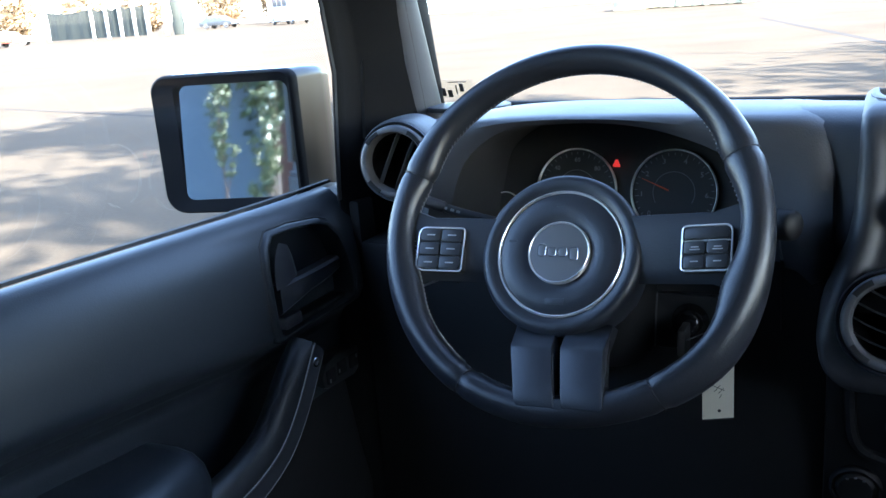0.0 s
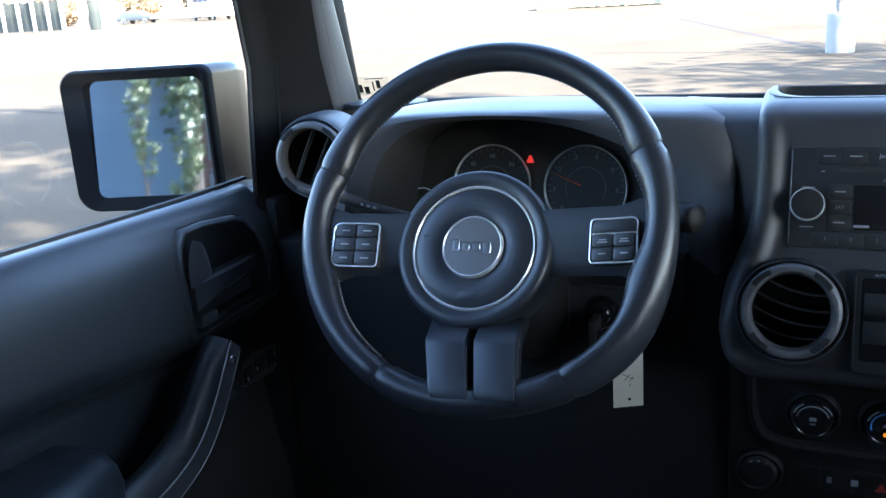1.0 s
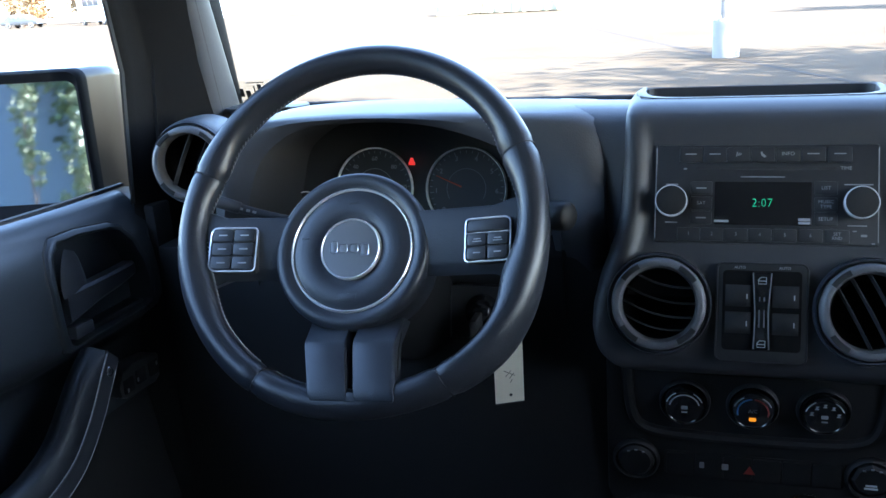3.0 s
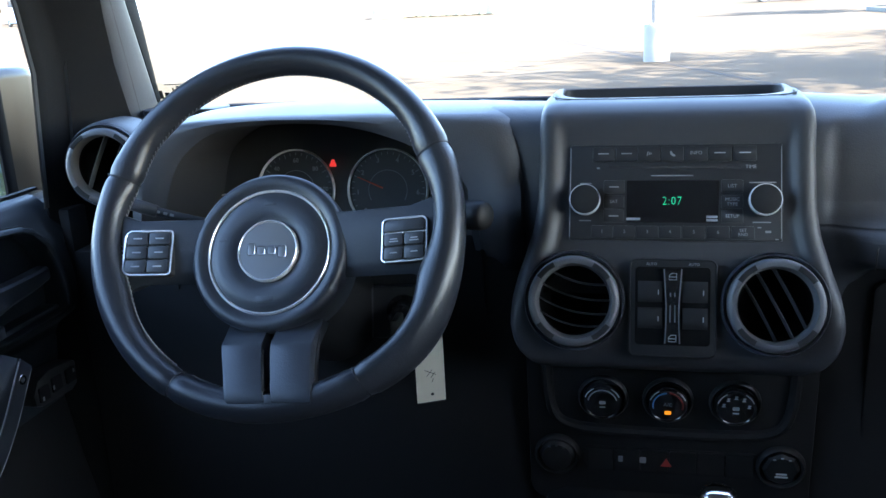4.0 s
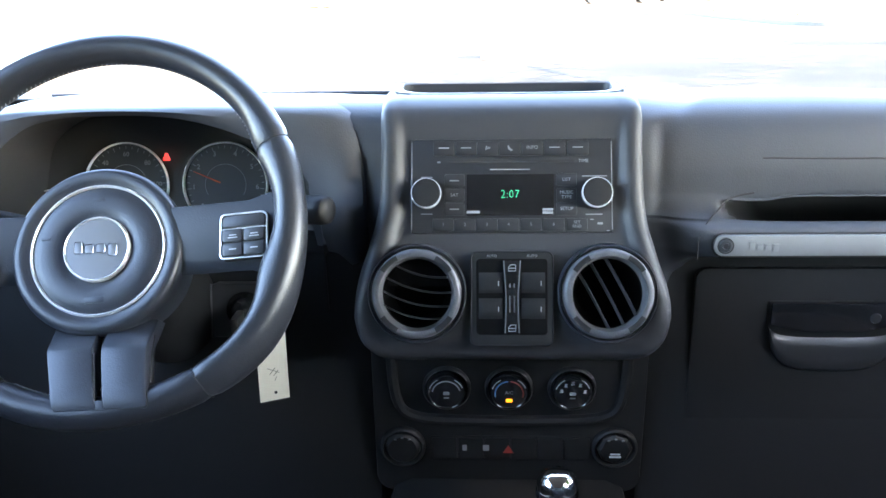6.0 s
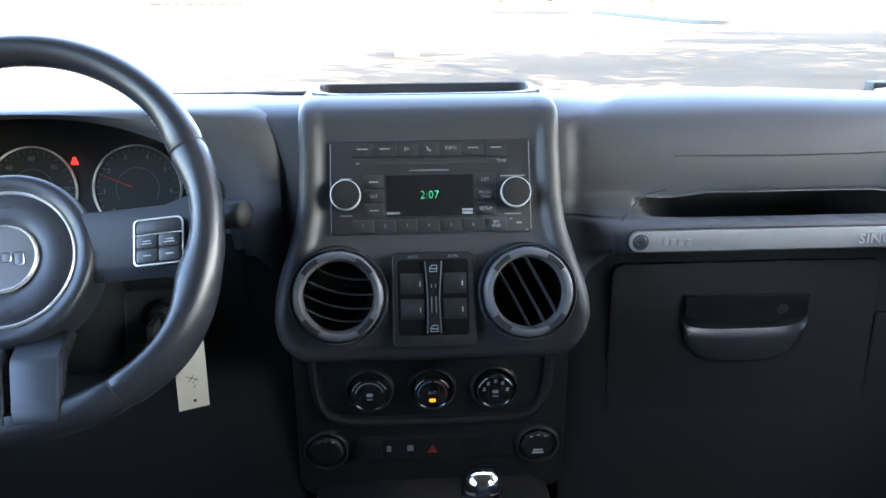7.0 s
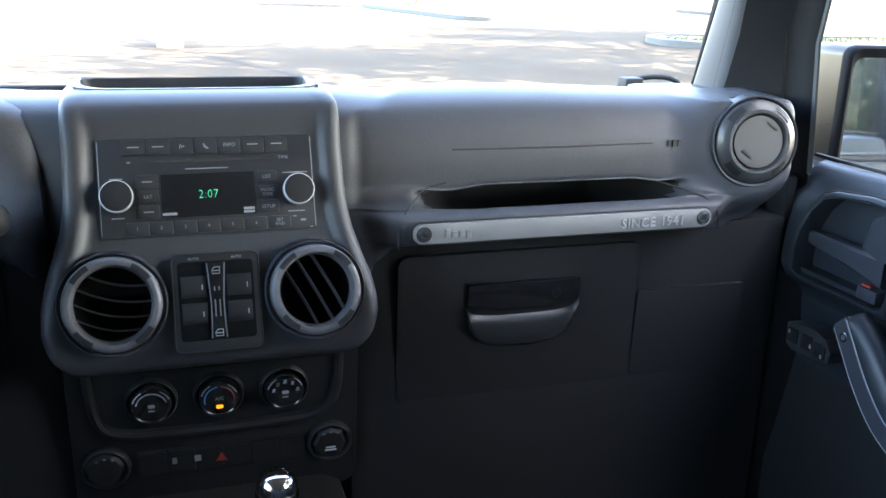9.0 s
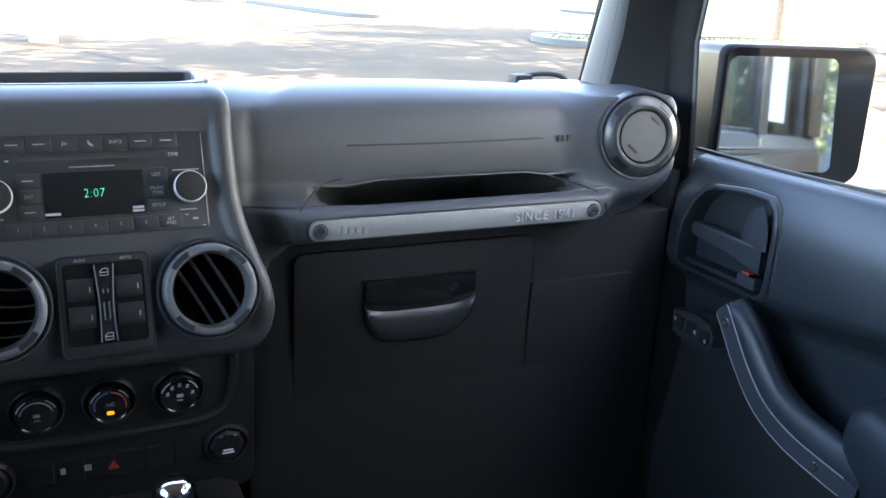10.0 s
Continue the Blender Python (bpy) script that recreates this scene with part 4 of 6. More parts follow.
# side spokes with switch pads
def spoke(s):
    rows = []
    for f in (0, 0.2, 0.45, 0.7, 0.9, 1.0):
        x = 0.066 + f * 0.100
        top = 0.016 - 0.001 * f + 0.010 * soft(0.75, 1.0, f)
        bot = -0.046 - 0.002 * f - 0.012 * soft(0.75, 1.0, f)
        w1 = -0.012 + 0.012 * f
        rows.append([wp(s * x + HX * (1 - f), v + 0.0 - 0.002, w) for v, w in ((top, w1 - 0.03), (top, w1 - 0.004), (top - 0.0012, w1 - 0.0008), (top - 0.004, w1), (-0.006, w1 - 0.0015), (bot + 0.012, w1 - 0.0065), (bot + 0.003, w1 - 0.010), (bot, w1 - 0.015), (bot + 0.006, w1 - 0.034))])
    sp = part("spoke", loft(rows, ring=True, cap=True), PLASTIC, wheel, "black side spoke", smooth=40)
    x0, x1, z0, z1 = (0.103, 0.150, -0.043, 0.001) if s < 0 else (0.1085, 0.1515, -0.0415, -0.0005)
    cw, ch = (x1 - x0 - 0.0034) / 2, (z1 - z0 - 0.002) / 3
    fw = lambda x: -0.012 + 0.012 * (x - 0.066) / 0.10
    put = lambda u, v, w: wp(s * u, v, w + fw(u) + 0.0012)
    rr = (0.007, 0.004, 0.004, 0.008) if s < 0 else (0.006, 0.004, 0.004, 0.006)
    rim = rounded(x0, x1, z0, z1, rr, 4)
    ctr = [put(u, v, 0.0012) for u, v in rim]
    part("switch_frame", sweep(ctr, 0.0010, 6, closed=True), RINGM, sp, "chrome switch frame")
    part("switch_bed", prism(rim, -0.013, 0.0002, put), RUBBER, sp)
    if s < 0:
        for c, r in ((0, 0), (1, 0), (0, 1), (1, 1), (0, 2), (1, 2)):
            u0, v0 = x0 + 0.002 + c * 0.0218, z0 + 0.002 + r * 0.0140
            b = part("switch", prism(rounded(u0, u0 + 0.0208, v0, v0 + 0.0126, 0.0025, 3), 0.0, 0.0028, put, 0.0009), PANEL, sp)
            part("switch_mark", prism(rounded(u0 + 0.006, u0 + 0.0145, v0 + 0.0055, v0 + 0.0068, 0.0004, 2), 0.0028, 0.0031, put), DIM, sp)
    else:
        part("blank_plate", prism(rounded(x0 + 0.002, x1 - 0.002, z1 - 0.0125, z1 - 0.0015, (0.005, 0.005, 0.001, 0.001), 3), 0.0, 0.0026, put, 0.0008), PANEL, sp)
        part("divider", sweep([put(x0, z1 - 0.0140, 0.001), put(x1, z1 - 0.0140, 0.001)], 0.0009, 6), RINGM, sp, "chrome divider")
        for c in (0, 1):
            for r in (0, 1):
                u0, v0 = x0 + 0.002 + c * cw, z0 + 0.002 + r * ch
                part("switch", prism(rounded(u0, u0 + cw - 0.001, v0, v0 + ch - 0.0014, 0.0025, 3), 0.0, 0.0028, put, 0.0009), PANEL, sp)
                part("switch_mark", prism(rounded(u0 + 0.006, u0 + 0.0130, v0 + 0.0055, v0 + 0.0065, 0.0004, 2), 0.0028, 0.0031, put), DIM, sp)
                if r:
                    part("switch_mark", prism(rounded(u0 + 0.005, u0 + 0.0140, v0 + 0.0032, v0 + 0.0042, 0.0004, 2), 0.0028, 0.0031, put), DIM, sp)



spoke(-1)
spoke(1)
# lower spoke: two plates with a slot between, lapping over the rim
for s in (-1, 1):
    rows = []
    for f, w1, thick in ((0, -0.032, 0.03), (0.09, -0.024, 0.03), (0.32, 0.000, 0.03), (0.36, 0.0025, 0.03), (0.42, 0.0045, 0.03), (0.72, 0.0125, 0.02), (0.84, 0.0150, 0.006), (0.93, 0.0155, 0.004), (0.975, 0.0145, 0.004), (1.0, 0.0110, 0.003)):
        v = -0.086 - 0.0855 * f
        wo = 0.0470 - 0.0070 * f - (0.0010 if f > 0.97 else 0.0) - (0.002 if f == 1 else 0.0)
        wi = 0.0042 - 0.0008 * f
        rows.append([wp(-0.003 + 0.017 * f + s * u, v, w1 - w * min(1.0, thick / 0.02)) for u, w in ((wi, 0.02), (wi, 0.0020), (wi + 0.0006, 0.0004), (wi + 0.0015, 0.0), (wo - 0.004, 0.0), (wo - 0.0015, 0.0008), (wo - 0.0004, 0.0025), (wo, 0.008), (wo, 0.020))])
    part("lower_spoke", loft(rows, ring=True, cap=True), PLASTIC, wheel, "satin black lower spoke plate", smooth=30)
    part("spoke_edge", sweep([wp(-0.003 + 0.017 * f + s * (0.0465 - 0.006 * f), -0.086 - 0.0855 * f, w) for f, w in ((0.2, -0.020), (0.4, -0.008), (0.72, 0.002))], 0.0009, 6), RUBBER, wheel)
part("slot_line", sweep([wp(-0.003 + 0.017 * f - 0.0034, -0.086 - 0.0855 * f, w) for f, w in ((0.40, 0.0005), (0.62, 0.0065), (0.86, 0.0125))], 0.0006, 6), SATIN, wheel, "thin bright line along the slot")
part("spoke_bridge", prism([(-0.006, -0.0045), (0.006, -0.0045), (0.006, 0.0045), (-0.006, 0.0045)], -0.010, -0.0012, lambda u, v, w: wp(0.0125 + u, -0.1665 + v, 0.0155 + w), 0.001), PLASTIC, wheel)
part("spoke_core", prism(rounded(-0.012, 0.012, -0.165, -0.09, 0.004), -0.05, -0.024, lambda u, v, w: wp(-0.003 + u, v, w), 0.002), DEEP, wheel)
part("column_shroud", lathe([(0.045, -0.02), (0.052, -0.05), (0.055, -0.12), (0.058, -0.22)], lambda u, v, w: wp(HX + u, HY + v * 1.1 - 0.01, w), 40), DEEP, wheel, "black steering column shroud")


# ---- column stalks, ignition and key tag ----
def stalk(pts, rad, label, mat):
    root = thing("column_stalk", label, "stalk", "steering column stalks")
    pts = spline(pts, 14)
    part("lever", sweep(pts[:-3], [rad * (0.8 + 0.2 * k / 10) for k in range(11)], 12), mat, root)
    d = (pts[-1] - pts[-4]).normalized()
    part("tip", sweep([pts[-4] - d * 0.001, pts[-4], pts[-2], pts[-1], pts[-1] + d * 0.002, pts[-1] + d * 0.0035, pts[-1] + d * 0.0042], [rad * 1.1, rad * 1.35, rad * 1.42, rad * 1.3, rad * 1.1, rad * 0.7, rad * 0.2], 18), mat, root, "ribbed black twist tip", smooth=60)
    return root


stalk([(-0.30, 0.04, 1.185), (-0.25, 0.01, 1.20), (-0.215, -0.012, 1.208), (-0.178, -0.034, 1.213)], 0.0105, "black wiper stalk with a round tip", STALK)
ind = stalk([(-0.44, 0.045, 1.176), (-0.490, 0.026, 1.187), (-0.520, 0.012, 1.197), (-0.546, 0.0, 1.207), (-0.575, -0.012, 1.220)], 0.0050, "black indicator stalk with white marks", PAD)
for k, f in enumerate((0.30, 0.45, 0.62)):
    c = Vector((-0.520, 0.012, 1.197)).lerp(Vector((-0.560, -0.006, 1.213)), f)
    mk = frame_of(c + Vector((0, -0.0050, 0.0012)), (-0.04, -0.018, 0.016), (0, 0.3, 1))
    part("mark", prism(rounded(-0.0022, 0.0022, -0.0014, 0.0014, 0.0006, 2), -0.001, 0.0004, mk), DIM, ind, "small white mark")
ign = thing("ignition_lock", "black ignition lock beside the steering column", "ignition lock")
ip = frame_of((-0.283, 0.028, 1.088), (1, 0, 0), (0, 0.2, 1))
part("plate", prism(rounded(-0.036, 0.030, -0.030, 0.028, 0.004), -0.04, 0.0, ip, 0.002), PANEL, ign)
part("barrel", lathe([(0.0, 0.012), (0.008, 0.012), (0.011, 0.010), (0.014, 0.004), (0.019, 0.003), (0.020, -0.002)], ip, 32), GLOSS, ign, "round glossy lock barrel")
part("edge_line", prism(rounded(-0.0365, -0.0350, -0.030, 0.028, 0.0005), 0.0, 0.002, ip), PEWTER, ign)
part("key", box(-0.287, -0.279, -0.016, 0.012, 1.066, 1.094, 0.002), RUBBER, ign, "black key head")
tag = thing("key_tag", "cream paper key tag with a punched hole, hanging from the key", "tag")
tp = frame_of((-0.2455, -0.018, 1.034), (1, 0.35, 0), (0.05, 0.05, 1))
part("card", prism([(-0.0155, -0.030), (0.0150, -0.028), (0.0150, 0.052), (0.006, 0.056), (-0.007, 0.055), (-0.0155, 0.048)], -0.0004, 0.0004, tp), PAPER, tag, smooth=0)
part("tag_end", prism([(-0.0155, -0.0315), (0.0150, -0.0295), (0.0150, -0.0282), (-0.0155, -0.0302)], -0.0006, 0.0006, tp), RUBBER, tag)
part("eyelet", lathe([(0.0, 0.0006), (0.0017, 0.0006)], lambda u, v, w: tp(u + 0.001, v - 0.0205, w), 16), RUBBER, tag, "dark punched hole")
ink = bmesh.new()
for a, b in (((-0.004, 0.000), (0.002, 0.007)), ((0.000, -0.002), (0.005, 0.004)), ((-0.006, 0.007), (0.006, 0.001)), ((0.001, -0.007), (0.003, -0.003))):
    sweep([tp(*a, 0.0006), tp(*b, 0.0006)], 0.0003, 5, bm=ink)
part("pen_marks", ink, RUBBER, tag, "dark pen strokes")
part("loop", sweep(spline([tp(0.002, 0.052, 0), (-0.254, 0.0, 1.092), (-0.272, 0.0, 1.083), (-0.283, -0.012, 1.080)], 12), 0.0008, 6), SATIN, tag, "thin wire loop")


# ---- instruments ----
cluster = thing("instrument_cluster", "dark instrument cluster with two chrome-ringed dials", "instrument cluster")
cp = frame_of((-0.385, 0.150, 1.200), (1, 0, 0), (0, 0.2, 1))
part("backplate", prism(rounded(-0.190, 0.190, -0.12, 0.080, 0.05), -0.012, -0.002, cp), LINING, cluster)
for cx, name in ((-0.0592, "speedometer"), (0.0575, "rev_counter")):
    q = lambda u, v, w, cx=cx: cp(cx + u, -0.002 + v, w)
    dial = part(name, lathe([(0.0, 0.0), (0.048, 0.0005)], q, 56), DIAL, cluster, "black dial face")
    part("dial_ring", lathe([(0.0482, 0.0), (0.0484, 0.0045), (0.0492, 0.0052), (0.0500, 0.0045), (0.0502, 0.0)], q, 72), DIALRING, dial, "thin chrome dial ring", smooth=60)
    bm = bmesh.new()
    for k in range(29):
        a = radians(225 - 270 * k / 28)
        l = 0.005 if k % 4 == 0 else 0.003
        prismed = [((0.0455 - l * e) * math.cos(a) - f * math.sin(a), (0.0455 - l * e) * math.sin(a) + f * math.cos(a)) for e, f in ((0, -0.0004), (0, 0.0004), (1, 0.0003), (1, -0.0003))]
        bm.faces.new([bm.verts.new(q(u, v, 0.0010)) for u, v in prismed])
    part("scale_marks", bm, MUTED, dial, "grey scale marks")
    if name == "rev_counter":
        for k in range(8):
            a = radians(222 - 264 * k / 7)
            words("numeral", str(k), 0.0085, lambda u, v, w, a=a: q(0.0375 * math.cos(a) + u, 0.0375 * math.sin(a) + v, 0.0012 + w), MUTED, dial)
    else:
        for k in range(7):
            a = radians(222 - 264 * k / 6)
            words("numeral", str(20 * k), 0.0075, lambda u, v, w, a=a: q(0.036 * math.cos(a) + u, 0.036 * math.sin(a) + v, 0.0012 + w), MUTED, dial)
    part("inner_arc", sweep([q(0.024 * math.cos(radians(a)), 0.024 * math.sin(radians(a)), 0.001) for a in range(-30, 211, 10)], 0.0003, 5), MUTED, dial)
    n = radians(157) if name == "rev_counter" else radians(222)
    part("needle", sweep([q(0.006 * math.cos(n), 0.006 * math.sin(n), 0.0035), q(0.040 * math.cos(n), 0.040 * math.sin(n), 0.0035)], [0.0011, 0.0004], 6), NEEDLE, dial, "orange needle")
small = lambda u, v, w: cp(-0.152 + u, -0.028 + v, w)
d = part("fuel_gauge", lathe([(0.0, 0.0), (0.020, 0.0005)], small, 40), DIAL, cluster, "small black dial")
part("dial_ring", lathe([(0.0200, 0.0), (0.0203, 0.003), (0.0210, 0.0035), (0.0216, 0.0)], small, 48), DIALRING, d, "thin ring")
lampmark = frame_of((-0.3935, 0.1475, 1.2315), (1, 0, 0), (0, 0.2, 1))
part("warning_lamp", prism([(-0.0042, -0.0042), (0.0042, -0.0042), (0.0042, -0.0015), (0.0026, 0.001), (0.0015, 0.0045), (-0.0015, 0.0045), (-0.0026, 0.001), (-0.0042, -0.0015)], 0.0, 0.0008, lampmark), RED_LIT, cluster, "lit red warning lamp", smooth=0)


# ---- radio ----
radio = thing("car_radio", "black car radio with two knobs and a green lit clock display", "radio")
rp = lambda u, v, w: face(u, v, w - 0.0028)
part("faceplate", prism(rounded(-0.0985, 0.0985, 0.0, 0.0930, 0.002, 3), -0.02, 0.0015, rp, 0.001), PANEL, radio)
rx, ry = lambda p: (p - 561) * 0.0002585, lambda p: (612 - p) * 0.0002634
for a, b in ((182, 184), (938, 940)):
    part("edge_line", prism(rounded(rx(a), rx(b), ry(600), ry(270), 0.0002, 2), 0.001, 0.002, rp), DIM, radio)
disp = part("display", prism(rounded(rx(392), rx(722), ry(546), ry(392), 0.001, 3), 0.0, 0.0022, rp, 0.0004), GLOSS, radio, "black display window")
words("clock_digits", "2:07", 0.0115, lambda u, v, w: rp(rx(556) + u * 0.86, ry(468) + v, 0.0024 + w), GREEN_LIT, disp, 0.0001, "lit green clock digits 2:07", 1.1, -0.00022)
for a, b, c in ((392, 442, 533), (678, 718, 524), (678, 718, 536)):
    part("display_mark", prism(rounded(rx(a), rx(b), ry(c + 5), ry(c - 4), 0.0004, 2), 0.0022, 0.0025, rp), DIM, disp)
top_row = (305, 390, 472, 556, 641, 725, 813)
for i, p in enumerate(top_row):
    b = part("button", prism(rounded(rx(p - 40), rx(p + 40), ry(322), ry(268), 0.001, 2), 0.001, 0.0026, rp, 0.0006), PANEL, radio)
    if i == 4:
        words("print", "INFO", 0.0050, lambda u, v, w, p=p: rp(rx(p) + u, ry(292) + v, 0.0027 + w), DIM, b, 0.0001)
        continue
    if i == 3:
        icon = [(rx(p - 9), ry(286)), (rx(p - 4), ry(283)), (rx(p), ry(292)), (rx(p + 9), ry(298)), (rx(p + 11), ry(303)), (rx(p + 4), ry(305)), (rx(p - 6), ry(298))]
        part("button_mark", prism(icon, 0.0026, 0.0029, rp), DIM, b, "handset symbol")
    elif i == 2:
        for d, h in ((-7, 8), (0, 5), (6, 3)):
            part("button_mark", prism([(rx(p + d - 2), ry(293 + h)), (rx(p + d + 2), ry(293 + h)), (rx(p + d + 5), ry(293 - h)), (rx(p + d + 1), ry(293 - h))], 0.0026, 0.0029, rp), DIM, b)
    else:
        part("button_mark", prism(rounded(rx(p - 20), rx(p + 20), ry(294), ry(290), 0.0003, 2), 0.0026, 0.0029, rp), DIM, b)
part("disc_slot", prism(rounded(rx(325), rx(800), ry(348), ry(338), 0.0008, 2), 0.0008, 0.0019, rp), RUBBER, radio, "dark disc slot")
for a, b, c, hh in ((280, 292, 345, 3), (480, 632, 374, 2), (218, 262, 402, 2), (218, 262, 540, 2), (828, 922, 400, 2), (840, 903, 543, 2), (884, 904, 577, 4), (857, 870, 562, 2), (918, 929, 604, 2)):
    part("printed_mark", prism(rounded(rx(a), rx(b), ry(c + hh), ry(c - hh), 0.0003, 2), 0.0014, 0.0018, rp), MUTED, radio)
words("print", "TIME", 0.0046, lambda u, v, w: rp(rx(834) + u, ry(343) + v, 0.0016 + w), DIM, radio, 0.0001)
SIDE_WORDS = {(345, 470): ("SAT",), (769, 413): ("LIST",), (769, 470): ("MUSIC", "TYPE"), (769, 522): ("SETUP",)}
for p, ys in ((345, (415, 470, 522)), (769, (413, 470, 522))):
    for y in ys:
        b = part("button", prism(rounded(rx(p - 38), rx(p + 38), ry(y + 24), ry(y - 24), 0.001, 2), 0.001, 0.0024, rp, 0.0006), PANEL, radio)
        for j, text in enumerate(SIDE_WORDS.get((p, y), ())):
            off = (j - (len(SIDE_WORDS[(p, y)]) - 1) / 2) * 0.0046
            words("print", text, 0.0046, lambda u, v, w: rp(rx(p) + u, ry(y) - off + v, 0.0025 + w), DIM, b, 0.0001)
        if (p, y) not in SIDE_WORDS:
            part("button_mark", prism(rounded(rx(p - 18), rx(p + 18), ry(y + 3), ry(y - 2), 0.0003, 2), 0.0024, 0.0027, rp), DIM, b)
for i, p in enumerate((303, 385, 468, 550, 635, 720, 807)):
    b = part("button", prism(rounded(rx(p - 40), rx(p + 40), ry(604), ry(558), 0.001, 2), 0.001, 0.0024, rp, 0.0006), PANEL, radio)
    if i < 6:
        words("numeral", str(i + 1), 0.0046, lambda u, v, w, p=p: rp(rx(p) + u, ry(580) + v, 0.0025 + w), DIM, b, 0.0001)
    else:
        for y, text in ((573, "SET"), (588, "RND")):
            words("print", text, 0.0042, lambda u, v, w, p=p: rp(rx(p) + u, ry(y) + v, 0.0025 + w), DIM, b, 0.0001)
for p in (240, 880):
    q = lambda u, v, w, p=p: rp(rx(p) + u, ry(467) + v, w)
    k = part("knob", lathe([(0.0, 0.0155), (0.0118, 0.0158), (0.0135, 0.0154), (0.0141, 0.004), (0.0144, 0.001)], q, 48), DEEP, radio, "round black knob")
    part("knob_ring", lathe([(0.0139, 0.0152), (0.0141, 0.0158), (0.0145, 0.0157), (0.0148, 0.0146), (0.0149, 0.0125), (0.0149, 0.010)], q, 56), KNOBRING, k, "chrome knob ring", smooth=60)

# ---- window switches ----
sw = thing("window_switch_panel", "black window switch panel with a chrome centre strip", "switch panel")
sp_ = frame_of((0, -0.0432, 1.127), (1, 0, 0), (0, 0.29, 0.957))
part("surround", prism(rounded(-0.0395, 0.0395, -0.0465, 0.0445, 0.006), -0.01, 0.0016, sp_, 0.001), DEEP, sw)
part("surround_edge", sweep([sp_(u, v, 0.0016) for u, v in rounded(-0.0395, 0.0395, -0.0465, 0.0445, 0.006)], 0.0009, 6, closed=True), DEEP, sw)
part("recess", prism(rounded(-0.0345, 0.0345, -0.036, 0.038, 0.004), -0.01, 0.0022, sp_, 0.0005), BLACK, sw)
for u in (-0.0205, 0.0205):
    for v in (0.0145, -0.0105):
        part("rocker_switch", loft([[sp_(u + x * 0.0115, v + y * 0.0100, 0.0022 + 0.0026 * (1 - abs(y) ** 3) * (1 - 0.5 * abs(x) ** 4)) for x in (-1, -0.85, -0.5, 0, 0.5, 0.85, 1)] for y in (-1, -0.9, -0.6, -0.2, 0.2, 0.6, 0.9, 1)]), DEEP, sw, "black rocker switch", 60)
        part("switch_mark", prism(rounded(u + 0.0070, u + 0.0080, v - 0.003, v + 0.002, 0.0005, 2), 0.0040, 0.0050, sp_), DIM, sw)
    words("print", "AUTO", 0.0036, lambda a, b, c, u=u: sp_(u * 0.95 + a, 0.0405 + b, 0.0026 + c), DIM, sw, 0.0001)
strip = [(-0.0080, 0.036), (0.0080, 0.036), (0.0068, 0.018), (0.0058, 0.0), (0.0060, -0.018), (0.0068, -0.034), (-0.0068, -0.034), (-0.0060, -0.018), (-0.0058, 0.0), (-0.0068, 0.018)]
part("centre_strip", prism(strip, 0.002, 0.0065, sp_, 0.0015), GLOSS, sw, "smooth black strip")
for sd in (-1, 1):
    part("strip_edge", sweep(spline([sp_(sd * abs(u), v, 0.0058) for u, v in strip[1:6]], 16), 0.0007, 6), PEWTER, sw, "bright strip edge")
    part("chrome_line", prism(rounded(sd * 0.0022 - 0.0006, sd * 0.0022 + 0.0006, -0.014, 0.002, 0.0003, 2), 0.0065, 0.0070, sp_), PEWTER, sw, "chrome line")
    part("chrome_line", prism(rounded(sd * 0.0020 - 0.0006, sd * 0.0020 + 0.0006, 0.010, 0.014, 0.0003, 2), 0.0065, 0.0070, sp_), PEWTER, sw, "chrome line")
for v, h in ((0.029, 0.003), (-0.029, 0.003)):
    part("window_mark", sweep([sp_(u, v + q, 0.0067) for u, q in ((-0.0034, -h), (0.0034, -h), (0.0034, h), (-0.0012, h), (-0.0034, h * 0.2))], 0.0004, 5, closed=True), DIM, sw, "white window symbol")
    part("window_mark", sweep([sp_(-0.0034, v - h * 0.1, 0.0067), sp_(0.0034, v - h * 0.1, 0.0067)], 0.0004, 5), DIM, sw)

